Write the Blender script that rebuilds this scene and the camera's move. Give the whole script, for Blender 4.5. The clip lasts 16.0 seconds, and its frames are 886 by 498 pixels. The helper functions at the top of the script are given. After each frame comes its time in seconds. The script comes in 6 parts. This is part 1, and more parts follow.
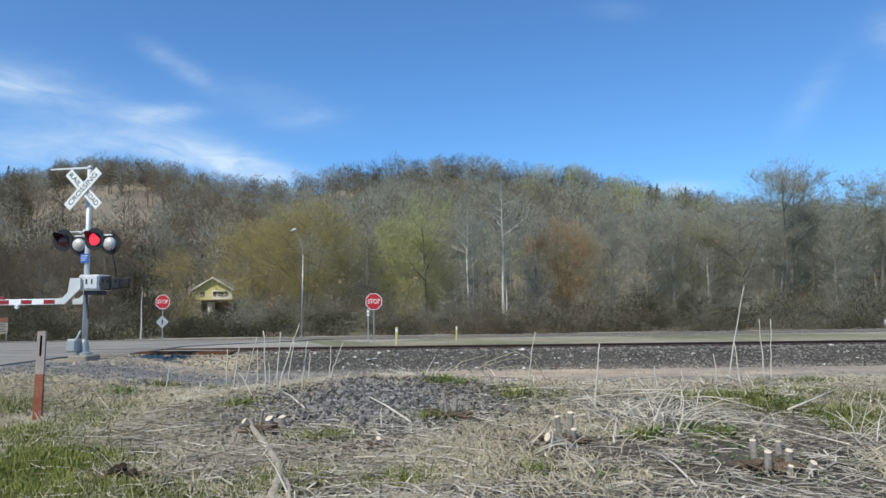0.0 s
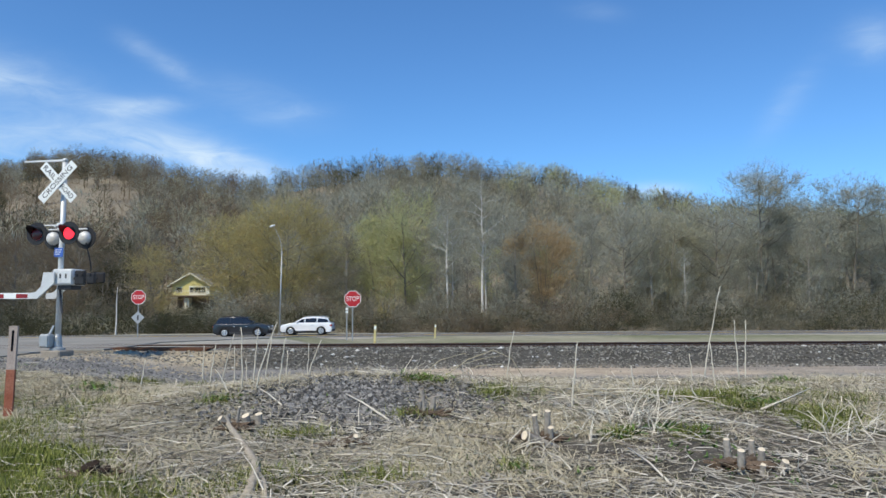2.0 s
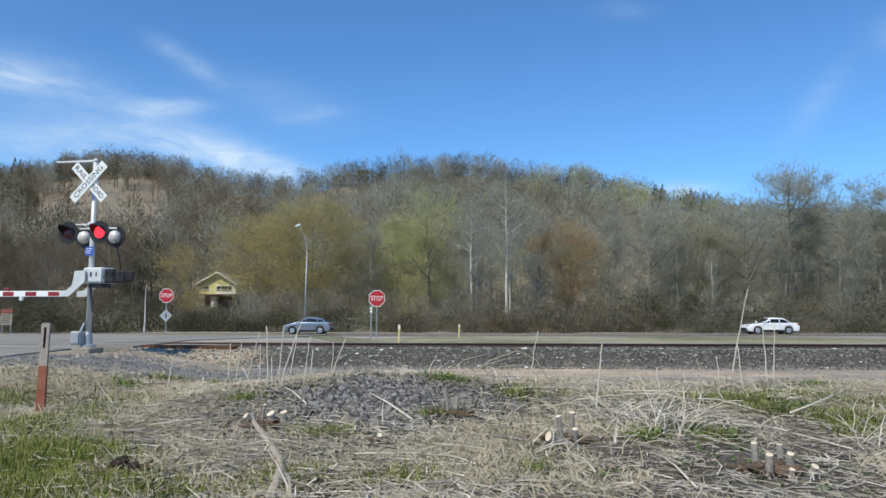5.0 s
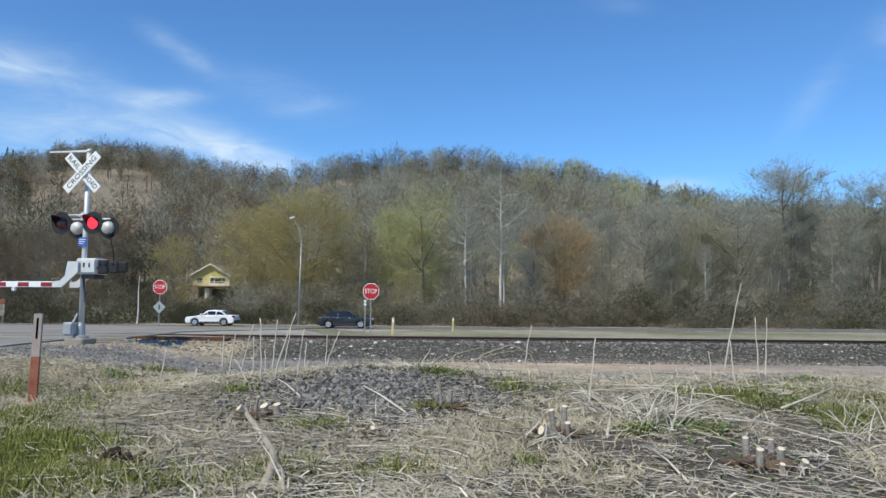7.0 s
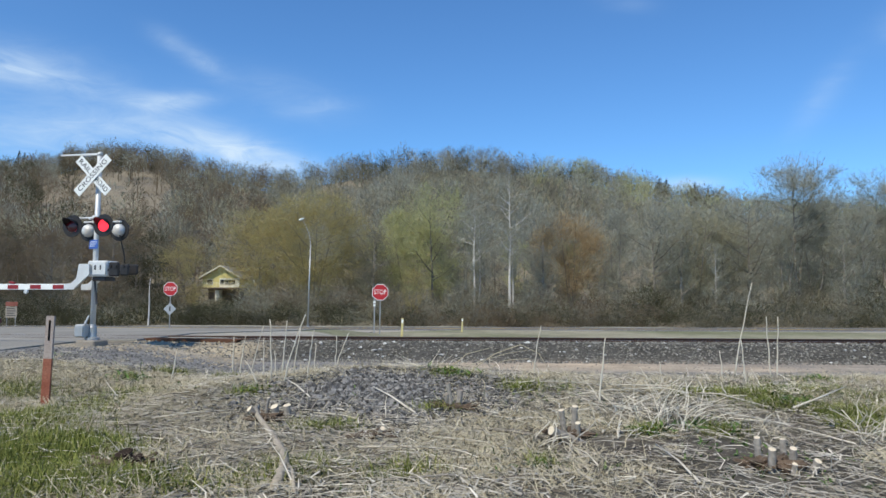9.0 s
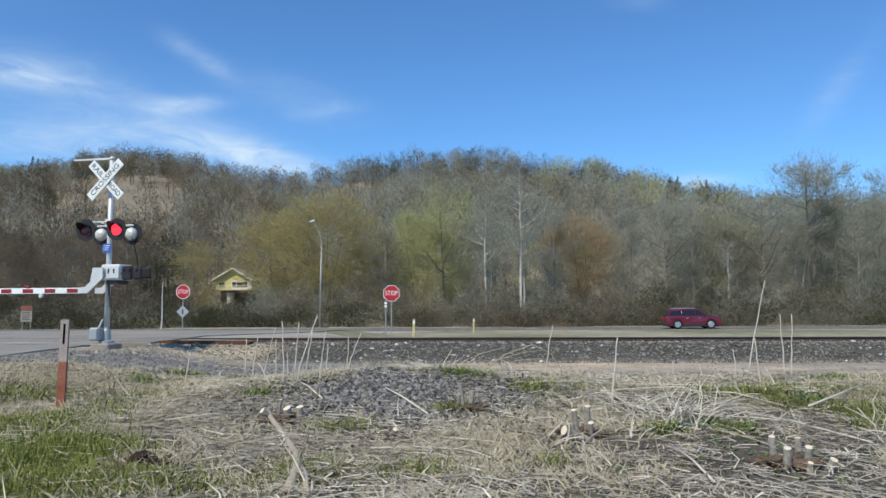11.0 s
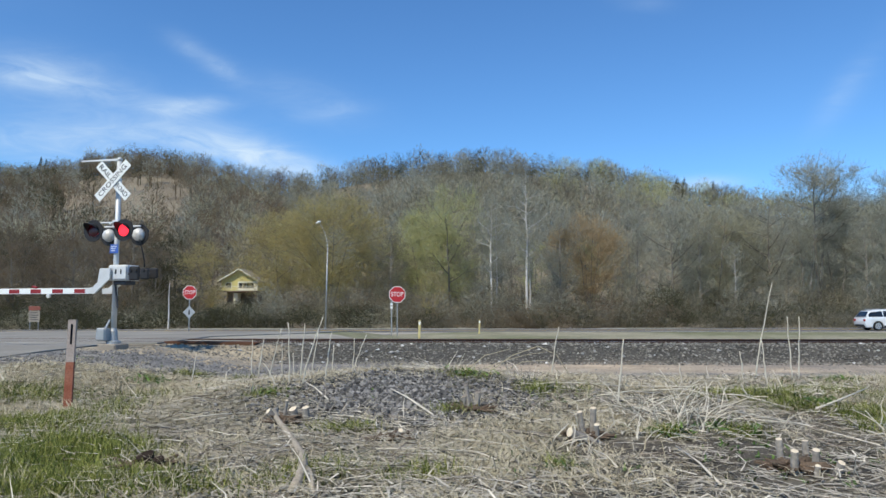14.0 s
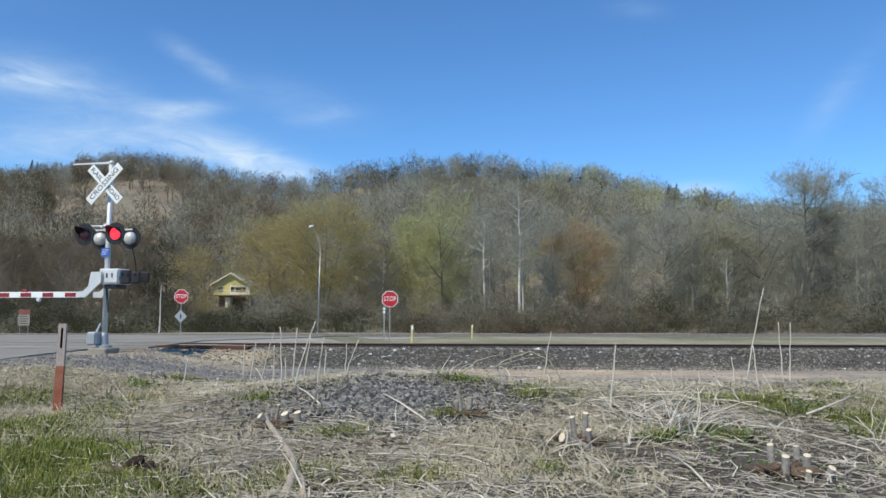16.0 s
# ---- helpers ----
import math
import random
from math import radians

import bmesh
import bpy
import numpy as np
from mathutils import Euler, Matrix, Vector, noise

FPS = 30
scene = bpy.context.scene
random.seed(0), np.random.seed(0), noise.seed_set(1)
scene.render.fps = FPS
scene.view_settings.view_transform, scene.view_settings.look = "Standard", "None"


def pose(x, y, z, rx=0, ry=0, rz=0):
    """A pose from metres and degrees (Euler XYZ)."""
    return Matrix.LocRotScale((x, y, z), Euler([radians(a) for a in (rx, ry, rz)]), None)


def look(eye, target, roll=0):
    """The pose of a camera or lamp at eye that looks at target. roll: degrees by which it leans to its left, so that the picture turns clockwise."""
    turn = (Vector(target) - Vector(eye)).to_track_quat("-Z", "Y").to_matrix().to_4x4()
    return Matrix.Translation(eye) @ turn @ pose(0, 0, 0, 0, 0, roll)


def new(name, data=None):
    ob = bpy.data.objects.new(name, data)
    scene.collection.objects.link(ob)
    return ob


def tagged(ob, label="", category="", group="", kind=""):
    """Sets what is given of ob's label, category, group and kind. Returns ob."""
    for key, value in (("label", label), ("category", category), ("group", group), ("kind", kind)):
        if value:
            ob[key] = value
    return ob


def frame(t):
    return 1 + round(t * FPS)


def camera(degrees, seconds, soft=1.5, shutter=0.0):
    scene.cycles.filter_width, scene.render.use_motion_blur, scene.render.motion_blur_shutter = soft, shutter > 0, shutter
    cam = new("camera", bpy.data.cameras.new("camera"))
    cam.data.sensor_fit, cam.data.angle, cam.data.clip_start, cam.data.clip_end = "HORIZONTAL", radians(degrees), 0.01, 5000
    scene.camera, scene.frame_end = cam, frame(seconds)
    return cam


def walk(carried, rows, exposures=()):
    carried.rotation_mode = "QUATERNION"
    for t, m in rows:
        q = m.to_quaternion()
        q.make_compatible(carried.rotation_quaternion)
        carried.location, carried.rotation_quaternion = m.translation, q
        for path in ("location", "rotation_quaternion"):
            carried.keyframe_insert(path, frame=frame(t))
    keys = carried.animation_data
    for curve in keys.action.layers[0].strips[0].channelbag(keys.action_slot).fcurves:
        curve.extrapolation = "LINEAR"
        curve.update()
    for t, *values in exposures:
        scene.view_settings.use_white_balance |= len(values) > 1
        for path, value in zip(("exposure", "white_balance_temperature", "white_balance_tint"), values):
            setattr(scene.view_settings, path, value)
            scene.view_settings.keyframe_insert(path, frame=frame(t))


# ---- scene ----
# Camera: held by hand, standing still and swaying a little.
EYE = (0.0, 0.0, 1.55)
PATH = [
    (0.0, 0.000, 5.000, 0.700), (0.5, -0.163, 4.892, 0.427), (1.0, -0.767, 5.403, 0.040), (1.5, -1.453, 5.286, 0.310),
    (2.0, -1.700, 4.832, 0.202), (2.5, -1.535, 5.011, 0.001), (3.0, -1.429, 4.528, -0.006), (3.5, -0.283, 4.663, -0.051),
    (4.0, 0.024, 4.864, 0.002), (6.3, 0.612, 4.466, -0.266), (6.5, 0.630, 4.073, -0.233), (7.0, -0.242, 4.303, -0.562),
    (7.5, -0.556, 4.772, -0.574), (8.0, -0.206, 4.940, -0.292), (8.5, -0.308, 4.929, -0.153), (9.0, 0.505, 4.339, -0.294),
    (9.2, 0.976, 4.452, -0.111), (11.5, 1.519, 4.375, 0.225), (12.0, 1.666, 4.486, 0.248), (12.5, 1.646, 4.513, 0.156),
    (13.0, 1.575, 4.020, 0.268), (13.5, 1.752, 4.323, 0.130), (14.0, 1.890, 4.488, 0.040), (14.5, 1.861, 4.645, 0.206),
    (15.0, 1.849, 4.723, 0.239), (15.5, 1.565, 4.859, 0.227), (16.0, 1.294, 4.870, -0.111)]
cam = camera(64.5, 16.0, soft=1.5)
walk(cam, [(t, pose(*EYE, 90 + p, r, y)) for t, y, p, r in PATH], exposures=[(0.0, 0.0), (16.0, 0.0)])

# ---- light ----
SUN_AZ, SUN_EL = -147.0, 50.0          # degrees clockwise from +y; height
sun_way = Vector((math.sin(radians(SUN_AZ)) * math.cos(radians(SUN_EL)),
                  math.cos(radians(SUN_AZ)) * math.cos(radians(SUN_EL)), math.sin(radians(SUN_EL))))
lamp = bpy.data.lights.new("sun", "SUN")
lamp.energy, lamp.angle, lamp.color = 4.05, radians(0.55), (1.0, 0.92, 0.75)
sun = new("sun", lamp)
sun.matrix_world = look(sun_way * 50, (0, 0, 0))

world = bpy.data.worlds.new("sky")
scene.world = world
world.use_nodes = True
wt = world.node_tree
wt.nodes.clear()


def wnode(kind, **values):
    n = wt.nodes.new(kind)
    for key, value in values.items():
        n.inputs[key].default_value = value
    return n


def wmath(op, a, b=None):
    n = wt.nodes.new("ShaderNodeMath")
    n.operation = op
    for i, v in enumerate((a, b)):
        if v is None:
            continue
        if isinstance(v, (int, float)):
            n.inputs[i].default_value = v
        else:
            wt.links.new(v, n.inputs[i])
    return n.outputs[0]


def direction(az, el):
    a, e = radians(az), radians(el)
    return Vector((math.sin(a) * math.cos(e), math.cos(a) * math.cos(e), math.sin(e)))


sky = wt.nodes.new("ShaderNodeTexSky")
sky.sky_type, sky.sun_disc = "NISHITA", False
sky.sun_elevation, sky.sun_rotation = radians(SUN_EL), radians(SUN_AZ)
sky.air_density, sky.dust_density, sky.ozone_density, sky.altitude = 1.0, 0.1, 2.0, 250
coord = wt.nodes.new("ShaderNodeTexCoord")
way = coord.outputs["Generated"]


def wdot(vec):
    n = wt.nodes.new("ShaderNodeVectorMath")
    n.operation = "DOT_PRODUCT"
    wt.links.new(way, n.inputs[0])
    n.inputs[1].default_value = vec
    return n.outputs["Value"]


wisps = wnode("ShaderNodeTexNoise", Scale=13.0, Detail=7.0, Roughness=0.62, Distortion=1.2)
stretch = wt.nodes.new("ShaderNodeMapping")
stretch.inputs["Scale"].default_value = (1.0, 1.0, 3.2)
stretch.inputs["Rotation"].default_value = (0.0, 0.25, 0.0)
wt.links.new(way, stretch.inputs["Vector"])
wt.links.new(stretch.outputs[0], wisps.inputs["Vector"])
ragged = wmath("MULTIPLY", wmath("MAXIMUM", wmath("SUBTRACT", wisps.outputs["Fac"], 0.30), 0.0), 2.6)

# Thin high cloud: each streak runs from one direction to another (azimuth, height), with its breadth in degrees and density.
STREAKS = [((-36.6, 16.0), (-27.5, 16.3), 1.25, 0.50), ((-36.5, 15.3), (-29.5, 15.9), 0.5, 0.22), ((-24.2, 20.0), (-20.5, 18.7), 0.6, 0.26), ((-21.5, 18.9), (-17.9, 17.2), 0.65, 0.34),
           ((-24.9, 14.6), (-19.0, 15.4), 0.55, 0.62), ((-31.5, 15.4), (-21.5, 14.8), 0.7, 0.24), ((-37, 11.0), (-24, 12.2), 1.3, 0.55), ((-28, 13.1), (-16.5, 12.8), 1.0, 0.40),
           ((-22.0, 12.4), (-10.6, 10.4), 0.95, 1.25), ((-19.0, 17.2), (-8.0, 15.2), 1.3, 0.20), ((-14.5, 14.7), (-7.4, 15.9), 0.5, 0.16), ((-37, 13.6), (-17, 13.6), 2.4, 0.16),
           ((26.3, 12.2), (30.4, 17.4), 0.8, 0.20), ((32.2, 19.0), (36.0, 17.6), 1.1, 0.45), ((12, 23.4), (17, 22.6), 0.6, 0.12), ((15.5, 9.2), (21.5, 9.0), 0.5, 0.8), ((-60, 25.0), (-34, 22.0), 2.5, 0.14)]
total = None
for (a0, e0), (a1, e1), breadth, density in STREAKS:
    p, q = direction(a0, e0), direction(a1, e1)
    mid, half = (p + q).normalized(), (q - p).length / 2
    along = (q - p).normalized()
    across = mid.cross(along).normalized()
    u = wmath("DIVIDE", wdot(along), half * 0.75)
    v = wmath("DIVIDE", wdot(across), radians(breadth))
    front = wmath("GREATER_THAN", wdot(mid), 0.0)
    fall = wmath("ADD", wmath("MULTIPLY", u, u), wmath("MULTIPLY", v, v))
    blob = wmath("MULTIPLY", wmath("MULTIPLY", wmath("EXPONENT", wmath("MULTIPLY", fall, -0.8)), density), front)
    total = blob if total is None else wmath("ADD", total, blob)
cover = wmath("MINIMUM", wmath("MULTIPLY", total, wmath("ADD", wmath("MULTIPLY", ragged, 0.55), 0.36)), 0.92)
mixer = wt.nodes.new("ShaderNodeMix")
mixer.data_type = "RGBA"
wt.links.new(cover, mixer.inputs[0])
rich = wt.nodes.new("ShaderNodeVectorMath")
rich.operation = "MULTIPLY"
rich.inputs[1].default_value = (0.80, 1.33, 1.82)
wt.links.new(sky.outputs[0], rich.inputs[0])
wt.links.new(rich.outputs[0], mixer.inputs[6])
mixer.inputs[7].default_value = (7.4, 9.2, 11.0, 1)
backg = wnode("ShaderNodeBackground", Strength=0.091)
wt.links.new(mixer.outputs[2], backg.inputs[0])
wout = wt.nodes.new("ShaderNodeOutputWorld")
wt.links.new(backg.outputs[0], wout.inputs[0])


# ---- materials ----
def ramp_stops(node, stops):
    el = node.color_ramp.elements
    while len(el) < len(stops):
        el.new(0.5)
    for e, (p, c) in zip(el, stops):
        e.position, e.color = p, (*c, 1)


def material(name, color, rough=0.8, metal=0.0, vary=0.25, scale=6.0, fine=40.0, bump=0.3, tint=None, per="", spec=0.4, attr="", clear=0.0):
    """A surface with variation at two scales, bump, and a random shade per object or island."""
    m = bpy.data.materials.new(name)
    m.use_nodes = True
    nt = m.node_tree
    b = nt.nodes["Principled BSDF"]
    b.inputs["Roughness"].default_value, b.inputs["Metallic"].default_value = rough, metal
    b.inputs["Specular IOR Level"].default_value = spec
    b.inputs["Coat Weight"].default_value = clear
    tc = nt.nodes.new("ShaderNodeTexCoord")
    n1, n2 = nt.nodes.new("ShaderNodeTexNoise"), nt.nodes.new("ShaderNodeTexNoise")
    n1.inputs["Scale"].default_value, n2.inputs["Scale"].default_value = scale, fine
    n1.inputs["Detail"].default_value = n2.inputs["Detail"].default_value = 5
    for n in (n1, n2):
        nt.links.new(tc.outputs["Object"], n.inputs["Vector"])
    add = nt.nodes.new("ShaderNodeMath")
    add.operation = "ADD"
    nt.links.new(n1.outputs["Fac"], add.inputs[0])
    nt.links.new(n2.outputs["Fac"], add.inputs[1])
    value = nt.nodes.new("ShaderNodeMapRange")
    value.inputs["From Min"].default_value, value.inputs["From Max"].default_value = 0.65, 1.35
    value.inputs["To Min"].default_value, value.inputs["To Max"].default_value = 1 - vary, 1 + vary
    nt.links.new(add.outputs[0], value.inputs[0])
    strength = value.outputs[0]
    if per:
        if per == "island":
            rnd = nt.nodes.new("ShaderNodeNewGeometry").outputs["Random Per Island"]
        else:
            rnd = nt.nodes.new("ShaderNodeObjectInfo").outputs["Random"]
        r2 = nt.nodes.new("ShaderNodeMapRange")
        r2.inputs["To Min"].default_value, r2.inputs["To Max"].default_value = 0.65, 1.35
        nt.links.new(rnd, r2.inputs[0])
        mul = nt.nodes.new("ShaderNodeMath")
        mul.operation = "MULTIPLY"
        nt.links.new(strength, mul.inputs[0])
        nt.links.new(r2.outputs[0], mul.inputs[1])
        strength = mul.outputs[0]
    if attr:
        at = nt.nodes.new("ShaderNodeAttribute")
        at.attribute_name = attr
        base = at.outputs["Color"]
    else:
        mx = nt.nodes.new("ShaderNodeMix")
        mx.data_type = "RGBA"
        mx.inputs[6].default_value = (*color, 1)
        mx.inputs[7].default_value = (*(tint or color), 1)
        if tint and per:
            nt.links.new(rnd, mx.inputs[0])
        else:
            nt.links.new(n1.outputs["Fac"], mx.inputs[0])
        base = mx.outputs[2]
    sc = nt.nodes.new("ShaderNodeVectorMath")
    sc.operation = "SCALE"
    nt.links.new(base, sc.inputs[0])
    nt.links.new(strength, sc.inputs["Scale"])
    nt.links.new(sc.outputs[0], b.inputs["Base Color"])
    if bump:
        bp = nt.nodes.new("ShaderNodeBump")
        bp.inputs["Strength"].default_value, bp.inputs["Distance"].default_value = bump, 0.02
        nt.links.new(n2.outputs["Fac"], bp.inputs["Height"])
        nt.links.new(bp.outputs[0], b.inputs["Normal"])
    return m


def glowing(name, color, strength):
    m = bpy.data.materials.new(name)
    m.use_nodes = True
    b = m.node_tree.nodes["Principled BSDF"]
    b.inputs["Base Color"].default_value = (*[c * 0.5 for c in color], 1)
    b.inputs["Emission Color"].default_value = (*color, 1)
    b.inputs["Emission Strength"].default_value = strength
    return m


M_SOIL = material("soil", (0.2, 0.16, 0.12), 0.95, vary=0.4, scale=1.3, fine=22, bump=0.45, attr="soil", spec=0.1)
M_ASPHALT = material("old_asphalt", (0.125, 0.12, 0.11), 0.9, vary=0.18, scale=0.35, fine=25, bump=0.3, tint=(0.16, 0.153, 0.14), spec=0.2)
M_SIDE = material("grey_beige_asphalt", (0.235, 0.225, 0.20), 0.95, vary=0.2, scale=0.5, fine=12, bump=0.1, tint=(0.30, 0.285, 0.25), spec=0.1)
M_SHOULDER = material("pale_gravel", (0.44, 0.41, 0.35), 0.95, vary=0.25, scale=0.6, fine=18, bump=0.5, tint=(0.30, 0.27, 0.22), spec=0.1)
M_PAINT_W = material("road_paint_white", (0.62, 0.62, 0.6), 0.7, vary=0.2, scale=3)
M_PAINT_Y = material("road_paint_yellow", (0.62, 0.42, 0.05), 0.7, vary=0.2, scale=3)
M_STONE = material("ballast_stone", (0.115, 0.108, 0.094), 0.9, vary=0.3, scale=9, fine=60, tint=(0.235, 0.222, 0.19), per="island", spec=0.3)
M_CHIP = material("slag_stone", (0.065, 0.063, 0.06), 0.9, vary=0.3, scale=9, fine=60, tint=(0.23, 0.22, 0.203), per="island", spec=0.35)
M_PALESTONE = material("pale_limestone", (0.5, 0.49, 0.46), 0.85, vary=0.2, scale=9, per="island")
M_SANDROCK = material("sandy_rock", (0.40, 0.34, 0.24), 0.9, vary=0.3, scale=5, per="island", tint=(0.3, 0.25, 0.18))
M_RAIL = material("rusty_rail_steel", (0.11, 0.065, 0.045), 0.6, 0.5, vary=0.3, scale=8, tint=(0.07, 0.045, 0.035))
M_RAILTOP = material("polished_rail_head", (0.35, 0.33, 0.31), 0.35, 0.9, vary=0.1)
M_TIE = material("creosote_wood", (0.06, 0.045, 0.035), 0.9, vary=0.35, scale=4, per="object", tint=(0.09, 0.07, 0.055), spec=0.1)
M_STRAW = material("dry_grass", (0.58, 0.51, 0.34), 0.9, vary=0.15, scale=2, fine=9, bump=0, tint=(0.32, 0.29, 0.22), per="island", spec=0.15)
M_STRAW2 = material("bleached_stalk", (0.74, 0.68, 0.56), 0.85, vary=0.15, scale=4, bump=0.1, per="island", spec=0.2, tint=(0.58, 0.53, 0.43))
M_TUFT = material("straw_tuft", (0.70, 0.62, 0.42), 0.9, vary=0.15, scale=2, fine=9, bump=0, tint=(0.36, 0.32, 0.235), per="island", spec=0.15)
M_GREEN = material("fresh_grass", (0.095, 0.135, 0.020), 0.75, vary=0.2, scale=2, bump=0, tint=(0.23, 0.235, 0.065), per="island", spec=0.2)
M_WEED = material("weed_leaf", (0.06, 0.12, 0.025), 0.7, vary=0.2, scale=5, bump=0, tint=(0.10, 0.17, 0.035), per="island", spec=0.25)
M_LITTER = material("brown_twig", (0.16, 0.125, 0.095), 0.9, vary=0.2, scale=4, bump=0.1, tint=(0.34, 0.30, 0.25), per="island", spec=0.15)
M_BARK = material("grey_bark", (0.28, 0.255, 0.22), 0.95, vary=0.4, scale=3, fine=22, bump=0.9, spec=0.1)
M_BARK_DARK = material("dark_bark", (0.20, 0.18, 0.15), 0.95, vary=0.35, scale=2, fine=12, bump=0.6, spec=0.1)
M_BIRCH = material("white_bark", (0.66, 0.63, 0.58), 0.8, vary=0.4, scale=1.2, fine=6, bump=0.3, tint=(0.46, 0.43, 0.40), spec=0.2)
M_GREYSTALK = material("weathered_grey_stem", (0.57, 0.525, 0.425), 0.9, vary=0.2, scale=4, bump=0.1, per="island", spec=0.15, tint=(0.30, 0.275, 0.23))
M_CHIPS = material("grey_leaf_litter", (0.57, 0.52, 0.405), 0.95, vary=0.2, scale=4, bump=0, per="island", spec=0.1, tint=(0.14, 0.125, 0.10))
M_DRIFT = material("bleached_branch_wood", (0.42, 0.37, 0.29), 0.9, vary=0.35, scale=4, fine=26, bump=0.7, tint=(0.30, 0.26, 0.21), spec=0.1)
M_OLDRED = material("faded_red_sheet", (0.22, 0.075, 0.055), 0.8, vary=0.3, scale=3, bump=0)
M_CUT = material("fresh_cut_wood", (0.70, 0.60, 0.44), 0.75, vary=0.12, scale=12, fine=70, bump=0.2)
M_GALV = material("galvanised_steel", (0.42, 0.43, 0.43), 0.5, 0.55, vary=0.15, scale=4, fine=30, bump=0.05)
M_ALU = material("pale_aluminium_paint", (0.62, 0.63, 0.62), 0.5, 0.25, vary=0.12, scale=3, fine=25, bump=0.05)
M_BLACK = material("matt_black_paint", (0.018, 0.018, 0.02), 0.6, vary=0.3, scale=6, bump=0.05)
M_DARKGREY = material("dark_grey_iron", (0.07, 0.07, 0.075), 0.6, 0.4, vary=0.25, scale=6)
M_SIGNW = material("white_sign_sheet", (0.78, 0.80, 0.78), 0.45, vary=0.07, scale=3, bump=0)
M_SIGNR = material("red_sign_sheet", (0.43, 0.02, 0.026), 0.45, vary=0.1, scale=3, bump=0)
M_REDSTRIPE = material("red_stripe_sheet", (0.25, 0.02, 0.025), 0.5, vary=0.15, scale=5, bump=0)
M_BLUE = material("blue_sign_sheet", (0.05, 0.12, 0.42), 0.5, vary=0.12, scale=5, bump=0)
M_DARKLENS = material("dark_red_lens", (0.09, 0.008, 0.012), 0.25, vary=0.15, scale=8, bump=0, spec=0.5)
M_LIT = glowing("lit_red_lens", (1.0, 0.035, 0.06), 1.6)
M_CONC = material("weathered_concrete", (0.27, 0.24, 0.20), 0.9, vary=0.25, scale=3, fine=30, bump=0.4)
M_RUST = material("rusted_red_post", (0.33, 0.075, 0.035), 0.85, vary=0.35, scale=5, tint=(0.24, 0.13, 0.09))
M_POSTGREY = material("weathered_grey_post", (0.36, 0.30, 0.265), 0.85, vary=0.3, scale=5)
M_TYRE = material("tyre_rubber", (0.02, 0.02, 0.021), 0.85, vary=0.2, scale=8)
M_RIM = material("alloy_rim", (0.55, 0.56, 0.58), 0.35, 0.7, vary=0.1, scale=6, bump=0)
M_TRIM = material("black_plastic_trim", (0.03, 0.03, 0.032), 0.6, vary=0.2, scale=6)
M_GLASS = material("tinted_car_glass", (0.012, 0.014, 0.016), 0.06, vary=0.1, scale=2, bump=0, spec=0.7)
M_HEADL = material("headlight_lens", (0.65, 0.67, 0.7), 0.12, 0.3, vary=0.1, scale=8, bump=0, spec=0.7)
M_TAIL = material("tail_light_lens", (0.35, 0.015, 0.015), 0.2, vary=0.1, scale=8, bump=0, spec=0.6)
M_YELLOWWALL = material("yellow_siding", (0.62, 0.54, 0.20), 0.75, vary=0.1, scale=1.5, fine=12)
M_CREAM = material("cream_trim", (0.74, 0.71, 0.55), 0.7, vary=0.1, scale=2)
M_ROOF = material("grey_roof_shingle", (0.30, 0.28, 0.25), 0.9, vary=0.25, scale=1.5, fine=9)
# wood colour darkened to carry the shade below the house floor
M_DECK = material("shaded_deck_wood", (0.16, 0.12, 0.09), 0.85, vary=0.3, scale=2)
M_WINDOW = material("dark_window_glass", (0.02, 0.023, 0.026), 0.08, vary=0.1, scale=1, bump=0, spec=0.7)
M_PINE = material("pine_needles", (0.028, 0.045, 0.02), 0.8, vary=0.3, scale=0.5, bump=0, per="island", tint=(0.045, 0.065, 0.028))
M_MARKER = material("yellow_marker_post", (0.55, 0.47, 0.22), 0.7, vary=0.2, scale=4)
# near-black colour that holds the shade of a hollow in the turf
M_HOLLOW = material("hollow_shade", (0.040, 0.029, 0.022), 0.95, vary=0.4, scale=9, fine=40, bump=0.8, spec=0.05)
M_TIMBER = material("red_brown_old_timber", (0.15, 0.075, 0.045), 0.9, vary=0.35, scale=4, fine=30, bump=0.5, tint=(0.08, 0.045, 0.03), spec=0.05)
M_ROOT = material("red_brown_root", (0.135, 0.10, 0.073), 0.95, vary=0.4, scale=9, fine=40, bump=0.6, spec=0.05)
M_BLUETARP = material("blue_grey_siding", (0.25, 0.33, 0.42), 0.75, vary=0.2, scale=1)


def twig_material(name, a, b):
    """Fine twigs and buds: light passes between them as much as it falls on them."""
    m = material(name, a, 0.9, vary=0.10, scale=0.12, fine=0.7, bump=0, tint=b, per="island", spec=0.05)
    nt = m.node_tree
    for n in nt.nodes:
        if n.bl_idname == "ShaderNodeMapRange" and n.inputs["To Min"].default_value == np.float32(0.65):
            n.inputs["To Min"].default_value, n.inputs["To Max"].default_value = 0.86, 1.14
    bsdf, out = nt.nodes["Principled BSDF"], nt.nodes["Material Output"]
    thin = nt.nodes.new("ShaderNodeBsdfTranslucent")
    nt.links.new(bsdf.inputs["Base Color"].links[0].from_socket, thin.inputs["Color"])
    mix = nt.nodes.new("ShaderNodeMixShader")
    mix.inputs[0].default_value = 0.5
    nt.links.new(bsdf.outputs[0], mix.inputs[1])
    nt.links.new(thin.outputs[0], mix.inputs[2])
    nt.links.new(mix.outputs[0], out.inputs["Surface"])
    return m


